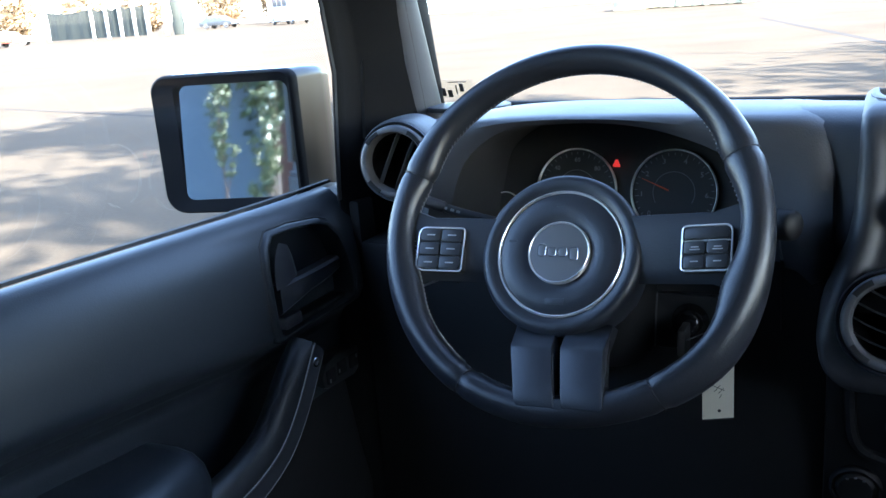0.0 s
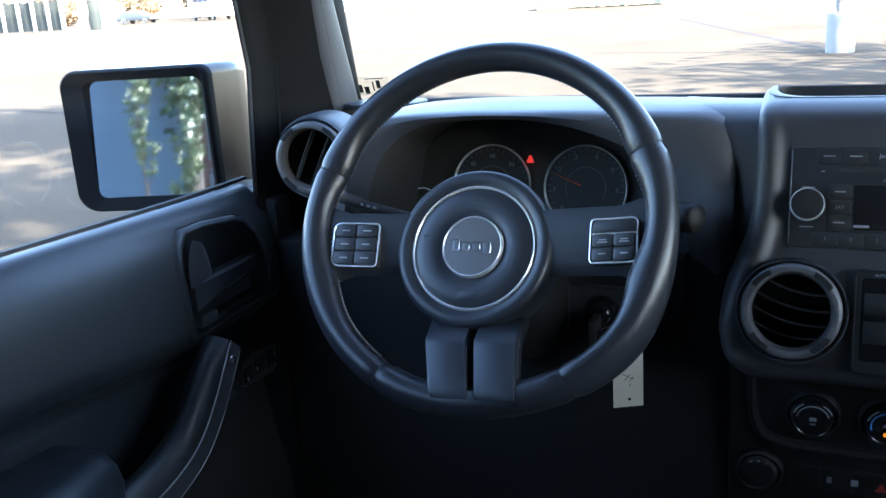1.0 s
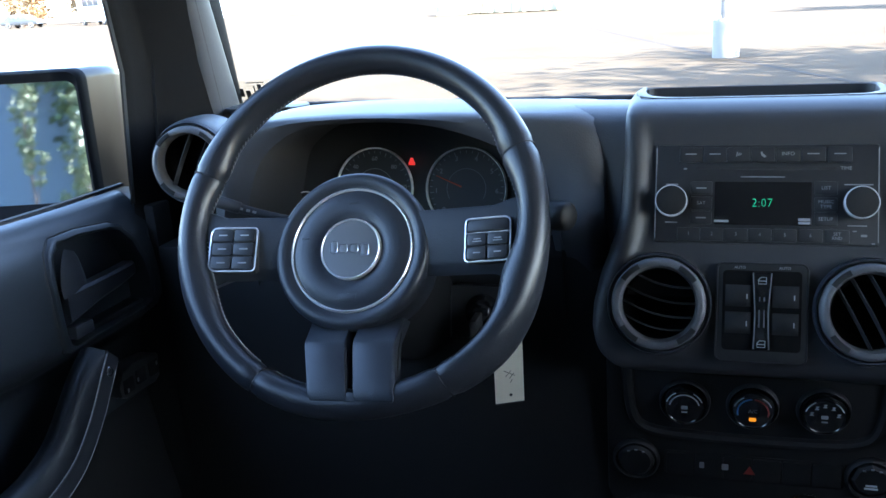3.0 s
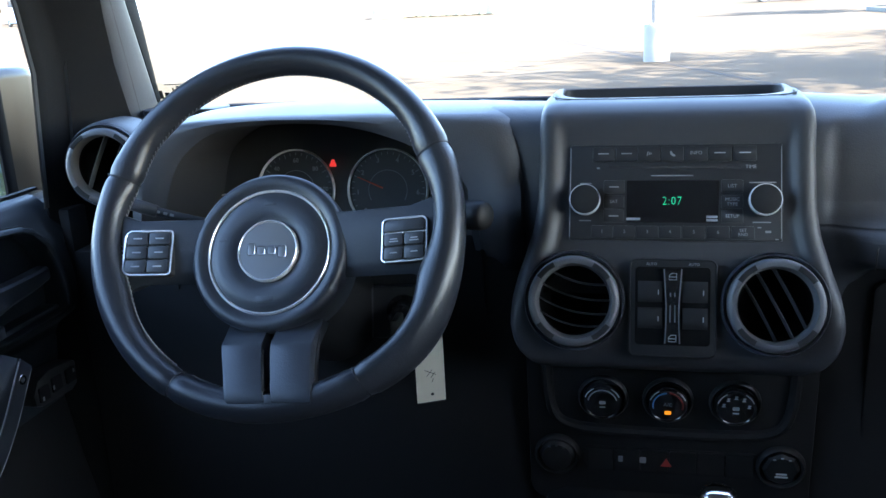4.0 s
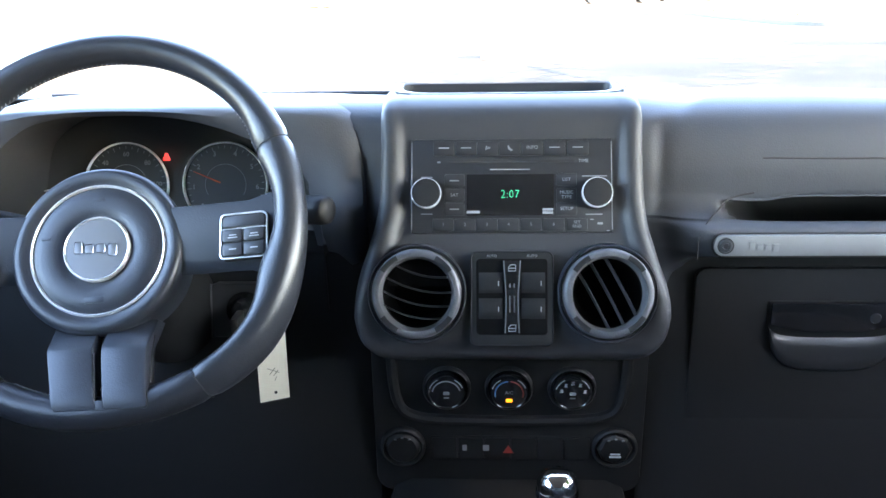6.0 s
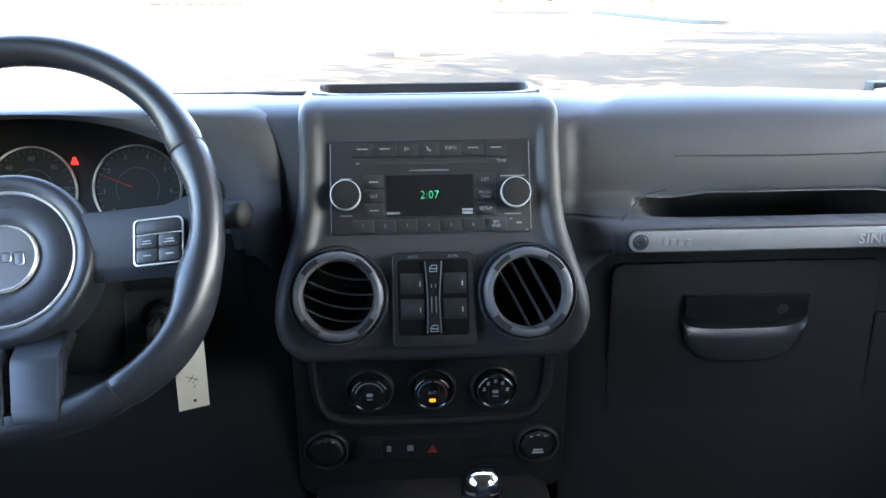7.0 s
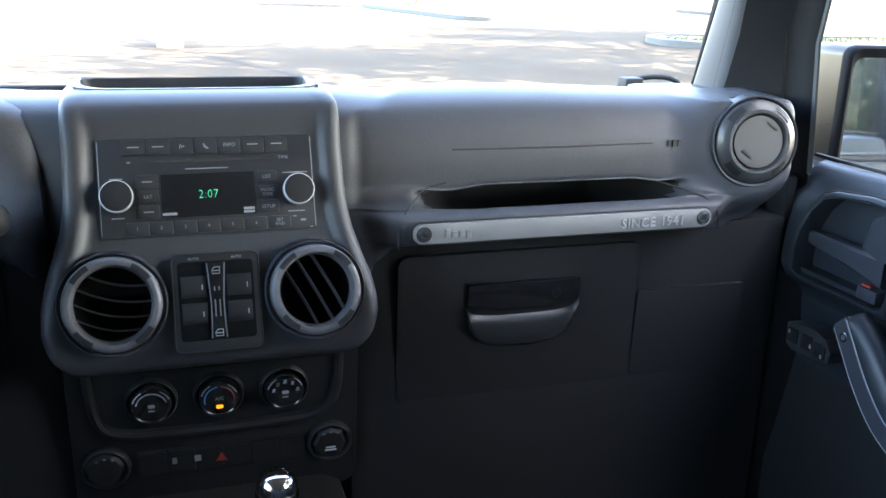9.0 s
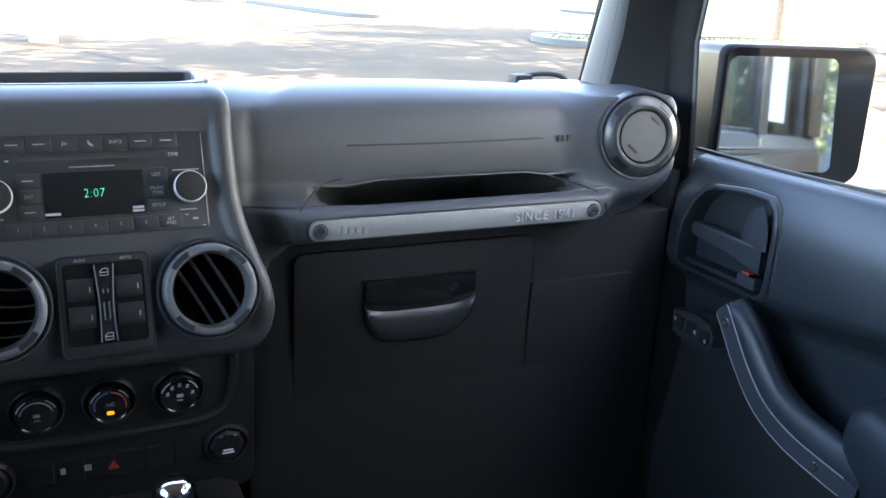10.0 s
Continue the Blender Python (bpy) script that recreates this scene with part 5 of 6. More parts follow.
# ---- heater knobs and lower switches ----
for i, cx in enumerate((-0.0680, 0.0, 0.0685)):
    kn = thing("heater_knob", ("fan speed knob with a white arc", "temperature knob with blue and red arcs and a lit amber lamp", "air direction knob with small white symbols")[i], "knob", "heater knobs")
    q = lambda u, v, w, cx=cx: lower(cx + u, 0.0385 + v, w)
    part("collar", lathe([(0.0265, 0.0), (0.0262, 0.004), (0.0245, 0.0055), (0.0230, 0.003)], q, 48), PANEL, kn, smooth=50)
    part("face", lathe([(0.0, 0.0130), (0.0170, 0.0135), (0.0180, 0.0130)], q, 48), GLOSS, kn, "black knob face")
    part("skirt", lathe([(0.0180, 0.0128), (0.0192, 0.0138), (0.0208, 0.0120), (0.0215, 0.006), (0.0222, 0.0)], q, 56), GLOSS, kn, "glossy black skirt", smooth=60)
    # Highlights on the glossy skirt, drawn as two bright arcs.
    for a0, a1 in ((22, 62), (118, 162)):
        part("highlight_arc", lathe([(0.0183, 0.0133), (0.0188, 0.0140), (0.0193, 0.0138), (0.0197, 0.0130)], q, 14, a0, a1), KNOBRING, kn, "bright arc drawn as a highlight")
    arc = lambda a0, a1: sweep([q(0.0152 * math.cos(radians(a0 + (a1 - a0) * k / 12)), 0.0152 * math.sin(radians(a0 + (a1 - a0) * k / 12)), 0.0138) for k in range(13)], 0.0007, 6)
    if i == 0:
        part("scale_arc", arc(15, 170), DIM, kn, "grey scale arc")
    if i == 1:
        part("scale_arc", arc(95, 195), BLUE, kn, "blue cold arc")
        part("scale_arc", arc(85, -15), RED, kn, "red warm arc")
        part("lamp", prism(rounded(-0.0035, 0.0035, -0.0105, -0.0065, 0.0012, 3), 0.0133, 0.0140, q), AMBER_LIT, kn, "lit amber lamp")
        words("print", "A/C", 0.0055, lambda u, v, w: q(u, v + 0.001, 0.0136 + w), DIM, kn, 0.0001)
    if i == 2:
        for a in (165, 128, 92, 55, 12):
            u, v = 0.0130 * math.cos(radians(a)), 0.0130 * math.sin(radians(a))
            part("symbol", prism([(u - 0.002, v - 0.0018), (u + 0.0022, v - 0.0018), (u + 0.001, v + 0.0002), (u + 0.0024, v + 0.002), (u - 0.001, v + 0.002), (u - 0.0008, v - 0.0006)], 0.0134, 0.0138, q), DIM, kn, "small grey symbol")
    if i != 1:
        part("symbol", prism(rounded(-0.0034, 0.0034, -0.002, 0.002, 0.0012, 3), 0.0133, 0.0137, q), DIM, kn)
        part("symbol", prism(rounded(-0.0030, 0.0030, -0.0062, -0.0048, 0.0004, 2), 0.0133, 0.0137, q), DIM, kn)
for s in (-1, 1):
    so = thing("power_socket" if s > 0 else "lighter_socket", "round capped socket with a small white symbol" if s > 0 else "round dark socket cap with faint marks", "socket")
    q = lambda u, v, w, s=s: lower(s * 0.1185 + u, -0.0375 + v, w)
    part("collar", lathe([(0.0255, 0.0), (0.0252, 0.005), (0.0225, 0.007), (0.0205, 0.004)], q, 40), DEEP, so, smooth=50)
    part("cap", lathe([(0.0, 0.0095), (0.016, 0.0090), (0.0190, 0.006), (0.0205, 0.0)], q, 8 if s > 0 else 36), DEEP, so, "black socket cap", smooth=25)
    for k in range(3):
        a = radians(60 + 30 * k)
        part("mark", prism(rounded(0.0155 * math.cos(a) - 0.0015, 0.0155 * math.cos(a) + 0.0015, 0.0155 * math.sin(a) - 0.0008, 0.0155 * math.sin(a) + 0.0008, 0.0004, 2), 0.0088, 0.0096, q), DIM, so)
    if s > 0:
        for v, w in ((-0.004, 0.0055), (-0.0075, 0.0065)):
            part("mark", prism(rounded(-w, w, v - 0.0010, v + 0.0010, 0.0004, 2), 0.0090, 0.0098, q), WHITE, so, "white symbol")
row_ = thing("switch_row", "row of black switches with a red hazard triangle", "switch row")
part("bed", prism(rounded(-0.0880, 0.0935, -0.0560, -0.0240, 0.003), -0.01, 0.0012, lower, 0.0006), DEEP, row_)
for k in range(6):
    u0 = -0.0860 + k * 0.0297
    part("switch", prism(rounded(u0, u0 + 0.0285, -0.0540, -0.0260, 0.002, 3), 0.0, 0.0030, lower, 0.001), DEEP, row_)
for u, w in ((-0.0490, 0.0025), (-0.0250, 0.0035)):
    part("symbol", prism(rounded(u - w, u + w, -0.0420, -0.0345, 0.001, 2), 0.003, 0.0034, lower), DIM, row_)
part("hazard_triangle", prism([(-0.0060, -0.0450), (0.0060, -0.0450), (0.0, -0.0345)], 0.003, 0.0034, lower), RED, row_, "red hazard triangle", smooth=0)

# ---- shift lever ----
sh = thing("shift_lever", "shift lever with a chrome-topped knob", "shift lever")
kp = frame_of((0.0395, -0.135, 0.975), (1, 0, 0), (0, 1, 0))
part("knob", lathe([(0.0, 0.0180), (0.009, 0.0172), (0.0155, 0.0130), (0.0185, 0.006), (0.0190, -0.004), (0.0175, -0.014), (0.013, -0.030), (0.010, -0.045)], kp, 40), CHROME, sh, "chrome knob")
part("knob_band", lathe([(0.0192, -0.001), (0.0198, -0.003), (0.0198, -0.007), (0.0190, -0.009)], kp, 40), GLOSS, sh, "black band")
part("shaft", sweep([(0.0395, -0.135, 0.93), (0.0395, -0.12, 0.84)], 0.007, 12), SATIN, sh, "metal shaft")

# ---- grab bar and glove box ----
bar = thing("grab_bar", "grey dash grab bar with raised words and two screws", "grab bar")
bp = frame_of((0.3785, 0.0045, 1.1660), (1, 0, 0), (0, 0, 1))
part("plate", prism(rounded(-0.1765, 0.1765, -0.0108, 0.0108, 0.0095, 6), -0.004, 0.0050, bp, 0.0016), PLATE, bar, "satin grey plate")
part("plate_seam", sweep([bp(u, v, 0.0008) for u, v in rounded(-0.1778, 0.1778, -0.0120, 0.0120, 0.0105, 6)], 0.0011, 6, closed=True), RUBBER, bar, "dark seam round the plate")
for u in (-0.1655, 0.1655):
    q = lambda a, b, c, u=u: bp(u + a, b, 0.005 + c)
    part("screw", lathe([(0.0, 0.0004), (0.0030, 0.0004), (0.0034, 0.0018), (0.0056, 0.0020), (0.0066, 0.0008), (0.0072, 0.0)], q, 28), DARKGREY, bar, "recessed screw")
    part("screw_socket", lathe([(0.0, 0.0009), (0.0024, 0.0009)], q, 6), RUBBER, bar)
    part("screw_rim", lathe([(0.0071, 0.0), (0.0074, 0.0006), (0.0080, 0.0006), (0.0083, 0.0)], q, 32), RUBBER, bar)
for u0, u1, v0, v1 in ((-0.1430, -0.1372, -0.0042, 0.0048), (-0.1355, -0.1295, -0.0042, 0.0022), (-0.1275, -0.1215, -0.0042, 0.0022), (-0.1195, -0.1135, -0.0064, 0.0022)):
    part("raised_bar", prism(rounded(u0, u1, v0, v1, 0.0009, 3), 0.0045, 0.0062, bp, 0.0004), PLATE, bar)
words("raised_lettering", "SINCE 1941", 0.0150, lambda u, v, w: bp(0.1015 + u, v - 0.0015, 0.0056 + w), PLATE_HI, bar, 0.0012, "raised grey letters SINCE 1941", 1.08, 0.0001)
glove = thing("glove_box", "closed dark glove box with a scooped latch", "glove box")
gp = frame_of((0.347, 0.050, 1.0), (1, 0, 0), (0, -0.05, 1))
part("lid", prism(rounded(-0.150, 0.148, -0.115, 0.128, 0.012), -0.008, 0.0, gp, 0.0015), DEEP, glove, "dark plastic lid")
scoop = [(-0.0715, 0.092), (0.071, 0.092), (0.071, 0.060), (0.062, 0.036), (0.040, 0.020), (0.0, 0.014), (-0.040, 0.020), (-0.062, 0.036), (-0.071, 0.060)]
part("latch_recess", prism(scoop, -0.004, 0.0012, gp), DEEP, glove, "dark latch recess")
part("latch_handle", prism([(-0.069, 0.091), (0.069, 0.091), (0.069, 0.066), (0.03, 0.058), (-0.03, 0.058), (-0.069, 0.066)], 0.001, 0.0055, gp, 0.002), GLOSS, glove, "black latch handle")
lipcurve = []
for k in range(33):
    t = -1 + 2 * k / 32
    hi, lo = 0.064 - 0.012 * math.sqrt(max(0, 1 - t ** 4)), 0.058 - 0.049 * math.sqrt(max(0, 1 - abs(t) ** 3.6))
    lipcurve.append([gp(0.0705 * t * (1 - 0.03 * e), hi + (lo - hi) * e, w) for e, w in ((0, -0.002), (0.08, 0.0025), (0.3, 0.0055), (0.6, 0.0072), (0.85, 0.0060), (0.96, 0.0030), (1.0, -0.001))])
part("scoop_lip", loft(lipcurve), PANEL, glove, "grey curved scoop lip", smooth=60)
part("lock", lathe([(0.0, 0.002), (0.005, 0.002), (0.006, 0.0)], lambda u, v, w: gp(0.040 + u, 0.074 + v, 0.0055 + w), 24), PANEL, glove, "small round lock")
part("fuse_cover", prism(rounded(0.150, 0.30, -0.08, 0.064, 0.004), -0.006, 0.0, gp, 0.0012), DEEP, dash, "dark side cover")


# ---- windscreen, cowl and wipers ----

screen = tagged(part("windscreen", loft([[(x, 0.275 - 0.015 * (x / 0.66) ** 2, 1.265) for x in (-0.69, -0.35, 0, 0.35, 0.69)], [(x, 0.06 - 0.015 * (x / 0.66) ** 2, 1.80) for x in (-0.69, -0.35, 0, 0.35, 0.69)]]), GLASS), "clear flat windscreen", "windscreen", kind="structure")
screen.visible_shadow = False
seal = tagged(part("windscreen_seal", sweep([(-0.665 + 0.545 * k / 10, 0.268, 1.2875) for k in range(11)], 0.0042, 8), RUBBER), "black rubber seal at the foot of the windscreen", "seal", kind="structure")
# Reflection low in the windscreen corner, drawn as bars on clear film.
stick = thing("sticker_reflection", "reflected print in the corner of the windscreen, drawn as dark bars", "sticker")
stp = frame_of((-0.642, 0.2385, 1.313), (1, 0, 0), (0, -0.37, 0.93))
part("film", prism(rounded(-0.028, 0.028, -0.014, 0.014, 0.002, 3), 0.0, 0.0003, stp), GLASS, stick, "clear film").visible_shadow = False
for u0, u1, v0, v1 in ((-0.024, -0.016, -0.010, 0.002), (-0.013, -0.006, -0.012, -0.001), (0.0, 0.002, -0.008, 0.006), (0.006, 0.012, -0.004, 0.008), (-0.010, 0.018, 0.010, 0.0112)):
    part("print_bar", prism(rounded(u0, u1, v0, v1, 0.0008, 2), 0.0003, 0.0006, stp), DARKGREY, stick, "dark print")
tagged(part("windscreen_header", box(-0.76, 0.76, 0.03, 0.11, 1.74, 1.82, 0.012), PLASTIC), "black header above the windscreen", "header", kind="structure")
tagged(part("cowl", loft([[(x, y, z) for x in (-0.76, -0.4, 0, 0.4, 0.76)] for y, z in ((0.285, 1.255), (0.33, 1.235), (0.45, 1.17), (0.62, 1.12))]), DEEP), "black cowl panel in front of the windscreen", "cowl", kind="structure")
for x0, x1, z in ((0.36, 0.47, 1.267), (0.60, 0.70, 1.277), (-0.62, -0.52, 1.267)):
    wi = thing("wiper", "black windscreen wiper arm resting on the cowl", "wiper", "wipers")
    part("arm", sweep(spline([(x0, 0.37, z - 0.02), ((x0 + x1) / 2, 0.36, z + 0.004), (x1, 0.35, z + 0.004), (x1 + 0.03, 0.36, z - 0.02)], 12), 0.004, 8), RUBBER, wi)
    part("joint", box(x0 + 0.02, x0 + 0.05, 0.345, 0.372, z - 0.012, z + 0.006, 0.004), RUBBER, wi)

# ---- car park ----
def pavement():
    m = bpy.data.materials.new("worn_pavement")
    m.use_nodes = True
    n, l = m.node_tree.nodes, m.node_tree.links
    b = n["Principled BSDF"]
    b.inputs["Roughness"].default_value = 0.95
    b.inputs["Specular IOR Level"].default_value = 0.04
    co = n.new("ShaderNodeTexCoord")
    ramp = n.new("ShaderNodeValToRGB")
    big, fine, mul = n.new("ShaderNodeTexNoise"), n.new("ShaderNodeTexNoise"), n.new("ShaderNodeMath")
    big.inputs["Scale"].default_value, big.inputs["Detail"].default_value = 0.35, 8
    fine.inputs["Scale"].default_value, fine.inputs["Detail"].default_value = 30, 6
    mul.operation = 'ADD'
    l.new(co.outputs["Object"], big.inputs[0])
    l.new(co.outputs["Object"], fine.inputs[0])
    l.new(big.outputs["Fac"], mul.inputs[0])
    l.new(fine.outputs["Fac"], mul.inputs[1])
    half = n.new("ShaderNodeMath")
    half.operation, half.inputs[1].default_value = 'MULTIPLY', 0.5
    l.new(mul.outputs[0], half.inputs[0])
    l.new(half.outputs[0], ramp.inputs[0])
    ramp.color_ramp.elements[0].position, ramp.color_ramp.elements[1].position = 0.35, 0.68
    ramp.color_ramp.elements[0].color = (0.049, 0.037, 0.025, 1)
    ramp.color_ramp.elements[1].color = (0.079, 0.062, 0.044, 1)
    l.new(ramp.outputs[0], b.inputs["Base Color"])
    bump = n.new("ShaderNodeBump")
    bump.inputs["Strength"].default_value = 0.3
    l.new(fine.outputs["Fac"], bump.inputs["Height"])
    l.new(bump.outputs[0], b.inputs["Normal"])
    return m


PAVE = pavement()
PALE_M = material("pale_blue_wall", (0.22, 0.28, 0.34), 0.8, vary=0.1)
PAPER_W = material("white_paper", (0.40, 0.46, 0.46), 0.7, vary=0.03)
BRICK_M = material("red_brown_masonry", (0.12, 0.055, 0.038), 0.85, grain=0.5, size=30, vary=0.3)
PALE_C = material("pale_concrete", (0.22, 0.21, 0.19), 0.85, grain=0.3, size=40, vary=0.15)
KERB = material("concrete", (0.085, 0.083, 0.075), 0.85, grain=0.3, size=40, vary=0.15)
GRASS_M = material("grass", (0.060, 0.070, 0.024), 0.8, vary=0.4)
SOIL = material("soil_and_grass", (0.065, 0.066, 0.026), 0.9, grain=0.6, size=60, vary=0.4)
TAR = material("dark_joint", (0.045, 0.04, 0.036), 0.95, spec=0.03)
CARWHITE = material("white_car_paint", (0.72, 0.73, 0.74), 0.3, coat=0.4, vary=0.03)
CARDARK = material("dark_car_paint", (0.05, 0.055, 0.06), 0.3, coat=0.4, vary=0.05)
CARRED = material("red_car_paint", (0.35, 0.05, 0.03), 0.3, coat=0.4, vary=0.05)
# Pane colour lifted for the same glare over far vehicles.
PANE = material("hazed_window", (0.10, 0.105, 0.11), 0.12)
SCREEN_G = material("green_mesh_screen", (0.016, 0.020, 0.015), 0.8, grain=0.4, size=30, vary=0.25)
POST_M = material("pale_post", (0.55, 0.55, 0.53), 0.7, vary=0.1)
BARK = material("bark", (0.20, 0.13, 0.085), 0.9, grain=0.9, size=25, vary=0.35)
tagged(part("ground", loft([[(x, y, 0.0) for x in (-500, 500)] for y in (-500, 500)]), PAVE, smooth=0), "worn pale grey paved car park", "ground", kind="structure")
for a, b, w in (((-4.9, 32.7), (0.1, 16.5), 0.10), ((0.1, 16.5), (4.5, 4.0), 0.06), ((-30, 14.5), (-8, 9.0), 0.05)):
    d = (Vector(b) - Vector(a)).normalized()
    e = Vector((-d.y, d.x)) * w
    bm = bmesh.new()
    bm.faces.new([bm.verts.new((p[0] + q * e.x, p[1] + q * e.y, 0.004)) for p, q in ((a, -1), (b, -1), (b, 1), (a, 1))])
    tagged(part("pavement_joint", bm, TAR, smooth=0), "dark sealed joint in the paving", "pavement joint", kind="structure")


# ---- trees ----
def leaf_stuff(name, dark, light):
    m = material(name, dark, 0.6)
    n, l = m.node_tree.nodes, m.node_tree.links
    g, ramp = n.new("ShaderNodeNewGeometry"), n.new("ShaderNodeValToRGB")
    ramp.color_ramp.elements[0].color, ramp.color_ramp.elements[1].color = (*dark, 1), (*light, 1)
    l.new(g.outputs["Random Per Island"], ramp.inputs[0])
    l.new(ramp.outputs[0], n["Principled BSDF"].inputs["Base Color"])
    n["Principled BSDF"].inputs["Transmission Weight"].default_value = 0.0
    return m


LEAF = leaf_stuff("green_leaves", (0.028, 0.050, 0.012), (0.10, 0.13, 0.03))
# Lighter copy of the green leaves, with sunlight put into the colour.
SUNLEAF = leaf_stuff("sunlit_green_leaves", (0.09, 0.12, 0.045), (0.26, 0.28, 0.14))
AUTUMN = leaf_stuff("autumn_leaves", (0.16, 0.09, 0.040), (0.34, 0.22, 0.11))


def tree(x, y, height, spread, leaves, mat, label, seed, clear=0.35, leaf=0.16, trunk=0.19):
    rng = random.Random(seed)
    root = thing("tree", label, "tree", "car park trees", at=pose(x, y, 0))
    top = height * clear
    lean = Vector((rng.uniform(-.2, .2), rng.uniform(-.2, .2), 0))
    tpts = spline([(0, 0, -0.05), (0.02, 0.03, 0.4), lean * 0.5 + Vector((0, 0, top * 0.6)), lean + Vector((0, 0, top)), lean * 1.6 + Vector((0, 0, height * 0.8))], 16)
    part("trunk", sweep(tpts, [trunk * (1.45 if k == 0 else 1.1 if k == 1 else 1.0 - 0.052 * k) for k in range(16)], 12), BARK, root)
    clumps = []
    for k in range(9):
        a = 2.4 * k + rng.uniform(-.4, .4)
        h = top * 0.75 + (height * 0.9 - top) * k / 9
        r = spread * (0.95 - 0.45 * k / 9) * rng.uniform(0.7, 1.1)
        base = tpts[min(15, int(15 * h / (height * 0.8) * 0.85))]
        tip = Vector((math.cos(a) * r, math.sin(a) * r, h + r * 0.45))
        path = spline([base, base.lerp(tip, 0.5) + Vector((0, 0, -0.12 * r)), tip], 7)
        part("limb", sweep(path, [trunk * 0.42 * (1 - 0.13 * j) for j in range(7)], 7), BARK, root)
        for j in range(3, 7):
            clumps.append((path[j], spread * rng.uniform(0.22, 0.40)))
    bm_v, bm_f = [], []
    for k in range(leaves):
        c, r = rng.choice(clumps)
        d = Vector((rng.gauss(0, 1), rng.gauss(0, 1), rng.gauss(0, 0.75)))
        p = c + d * r * 0.48
        n = Vector((rng.gauss(0, 1), rng.gauss(0, 1), rng.gauss(0, 1))).normalized()
        u = n.orthogonal().normalized()
        w = n.cross(u)
        sz = leaf * rng.uniform(0.6, 1.3)
        i = len(bm_v)
        bm_v += [p - u * sz, p + w * sz * 0.5, p + u * sz, p - w * sz * 0.5]
        bm_f.append((i, i + 1, i + 2, i + 3))
    me = bpy.data.meshes.new("crown")
    me.from_pydata(bm_v, [], bm_f)
    me.materials.append(mat)
    crown = new("crown", me)
    crown.parent = root
    tagged(crown, "loose leafy crown", kind="stuff")
    return root


tree(12.6, -4.3, 19.0, 5.0, 24000, LEAF, "tall leafy green tree beside the parked car", 3, clear=0.50, leaf=0.20)
tree(9.5, -11.5, 13.5, 4.8, 8000, LEAF, "broad leafy green tree behind the parked car", 4, clear=0.35)
tree(9.6, 0.6, 21.0, 4.6, 9000, LEAF, "tall leafy green tree beside the parked car", 10, clear=0.56)
tree(9.2, 2.4, 26.0, 4.0, 8000, LEAF, "very tall leafy tree beside the car park", 18, clear=0.58, leaf=0.2)
tree(14.5, 9.2, 17.0, 5.6, 7500, LEAF, "tall leafy tree at the edge of the car park", 5, clear=0.40, leaf=0.2)
tree(17.4, 17.2, 11.5, 4.0, 6000, LEAF, "leafy tree on a grass island with a pale trunk", 6, clear=0.45, trunk=0.16)
tree(20.0, 13.2, 19.0, 5.8, 3500, LEAF, "tall leafy tree on the far side of the grass strip", 12, clear=0.40, leaf=0.2)
# Two slim trees added to stand for sunlit foliage gaps in the mirror.
tree(-1.50, -17.2, 4.4, 0.30, 1100, SUNLEAF, "slim young tree with sunlit-coloured leaves, added before a blue grey wall", 7, clear=0.45, leaf=0.06, trunk=0.035)
tree(-0.68, -17.0, 3.7, 0.34, 1500, SUNLEAF, "slim leafy shrub with sunlit-coloured leaves, added before a blue grey wall", 15, clear=0.12, leaf=0.06, trunk=0.03)
tree(1.5, -22.5, 10.0, 4.2, 12000, LEAF, "dense green tree behind the masonry wall", 16, clear=0.18, leaf=0.16)
tree(7.5, -22.5, 11.0, 4.6, 12000, LEAF, "dense green tree behind the masonry wall", 17, clear=0.18, leaf=0.16)
tree(4.6, -15.5, 11.0, 3.6, 12000, LEAF, "low branched green tree behind the parked car", 13, clear=0.12, leaf=0.10)
tree(-8.5, -17.0, 11.0, 4.0, 12000, LEAF, "leafy green tree behind the parked car", 14, clear=0.34, leaf=0.10)
tree(-11.0, -15.0, 12.0, 4.2, 6000, LEAF, "leafy green tree at the far side of the car park", 8, clear=0.30)
tree(9.9, 34.6, 8.0, 2.6, 3000, LEAF, "small tree on a grass island", 9, clear=0.5, trunk=0.22)
for i, (x, y, hh) in enumerate(((-104, 92, 7.5), (-96, 96, 6.5), (-112, 88, 8.0), (-84, 98, 6.5), (-76, 100, 7.0), (-64, 104, 6.0))):
    tree(x, y, hh, 3.4, 3200, AUTUMN, "round autumn tree with orange brown leaves", 20 + i, clear=0.15, leaf=0.34)


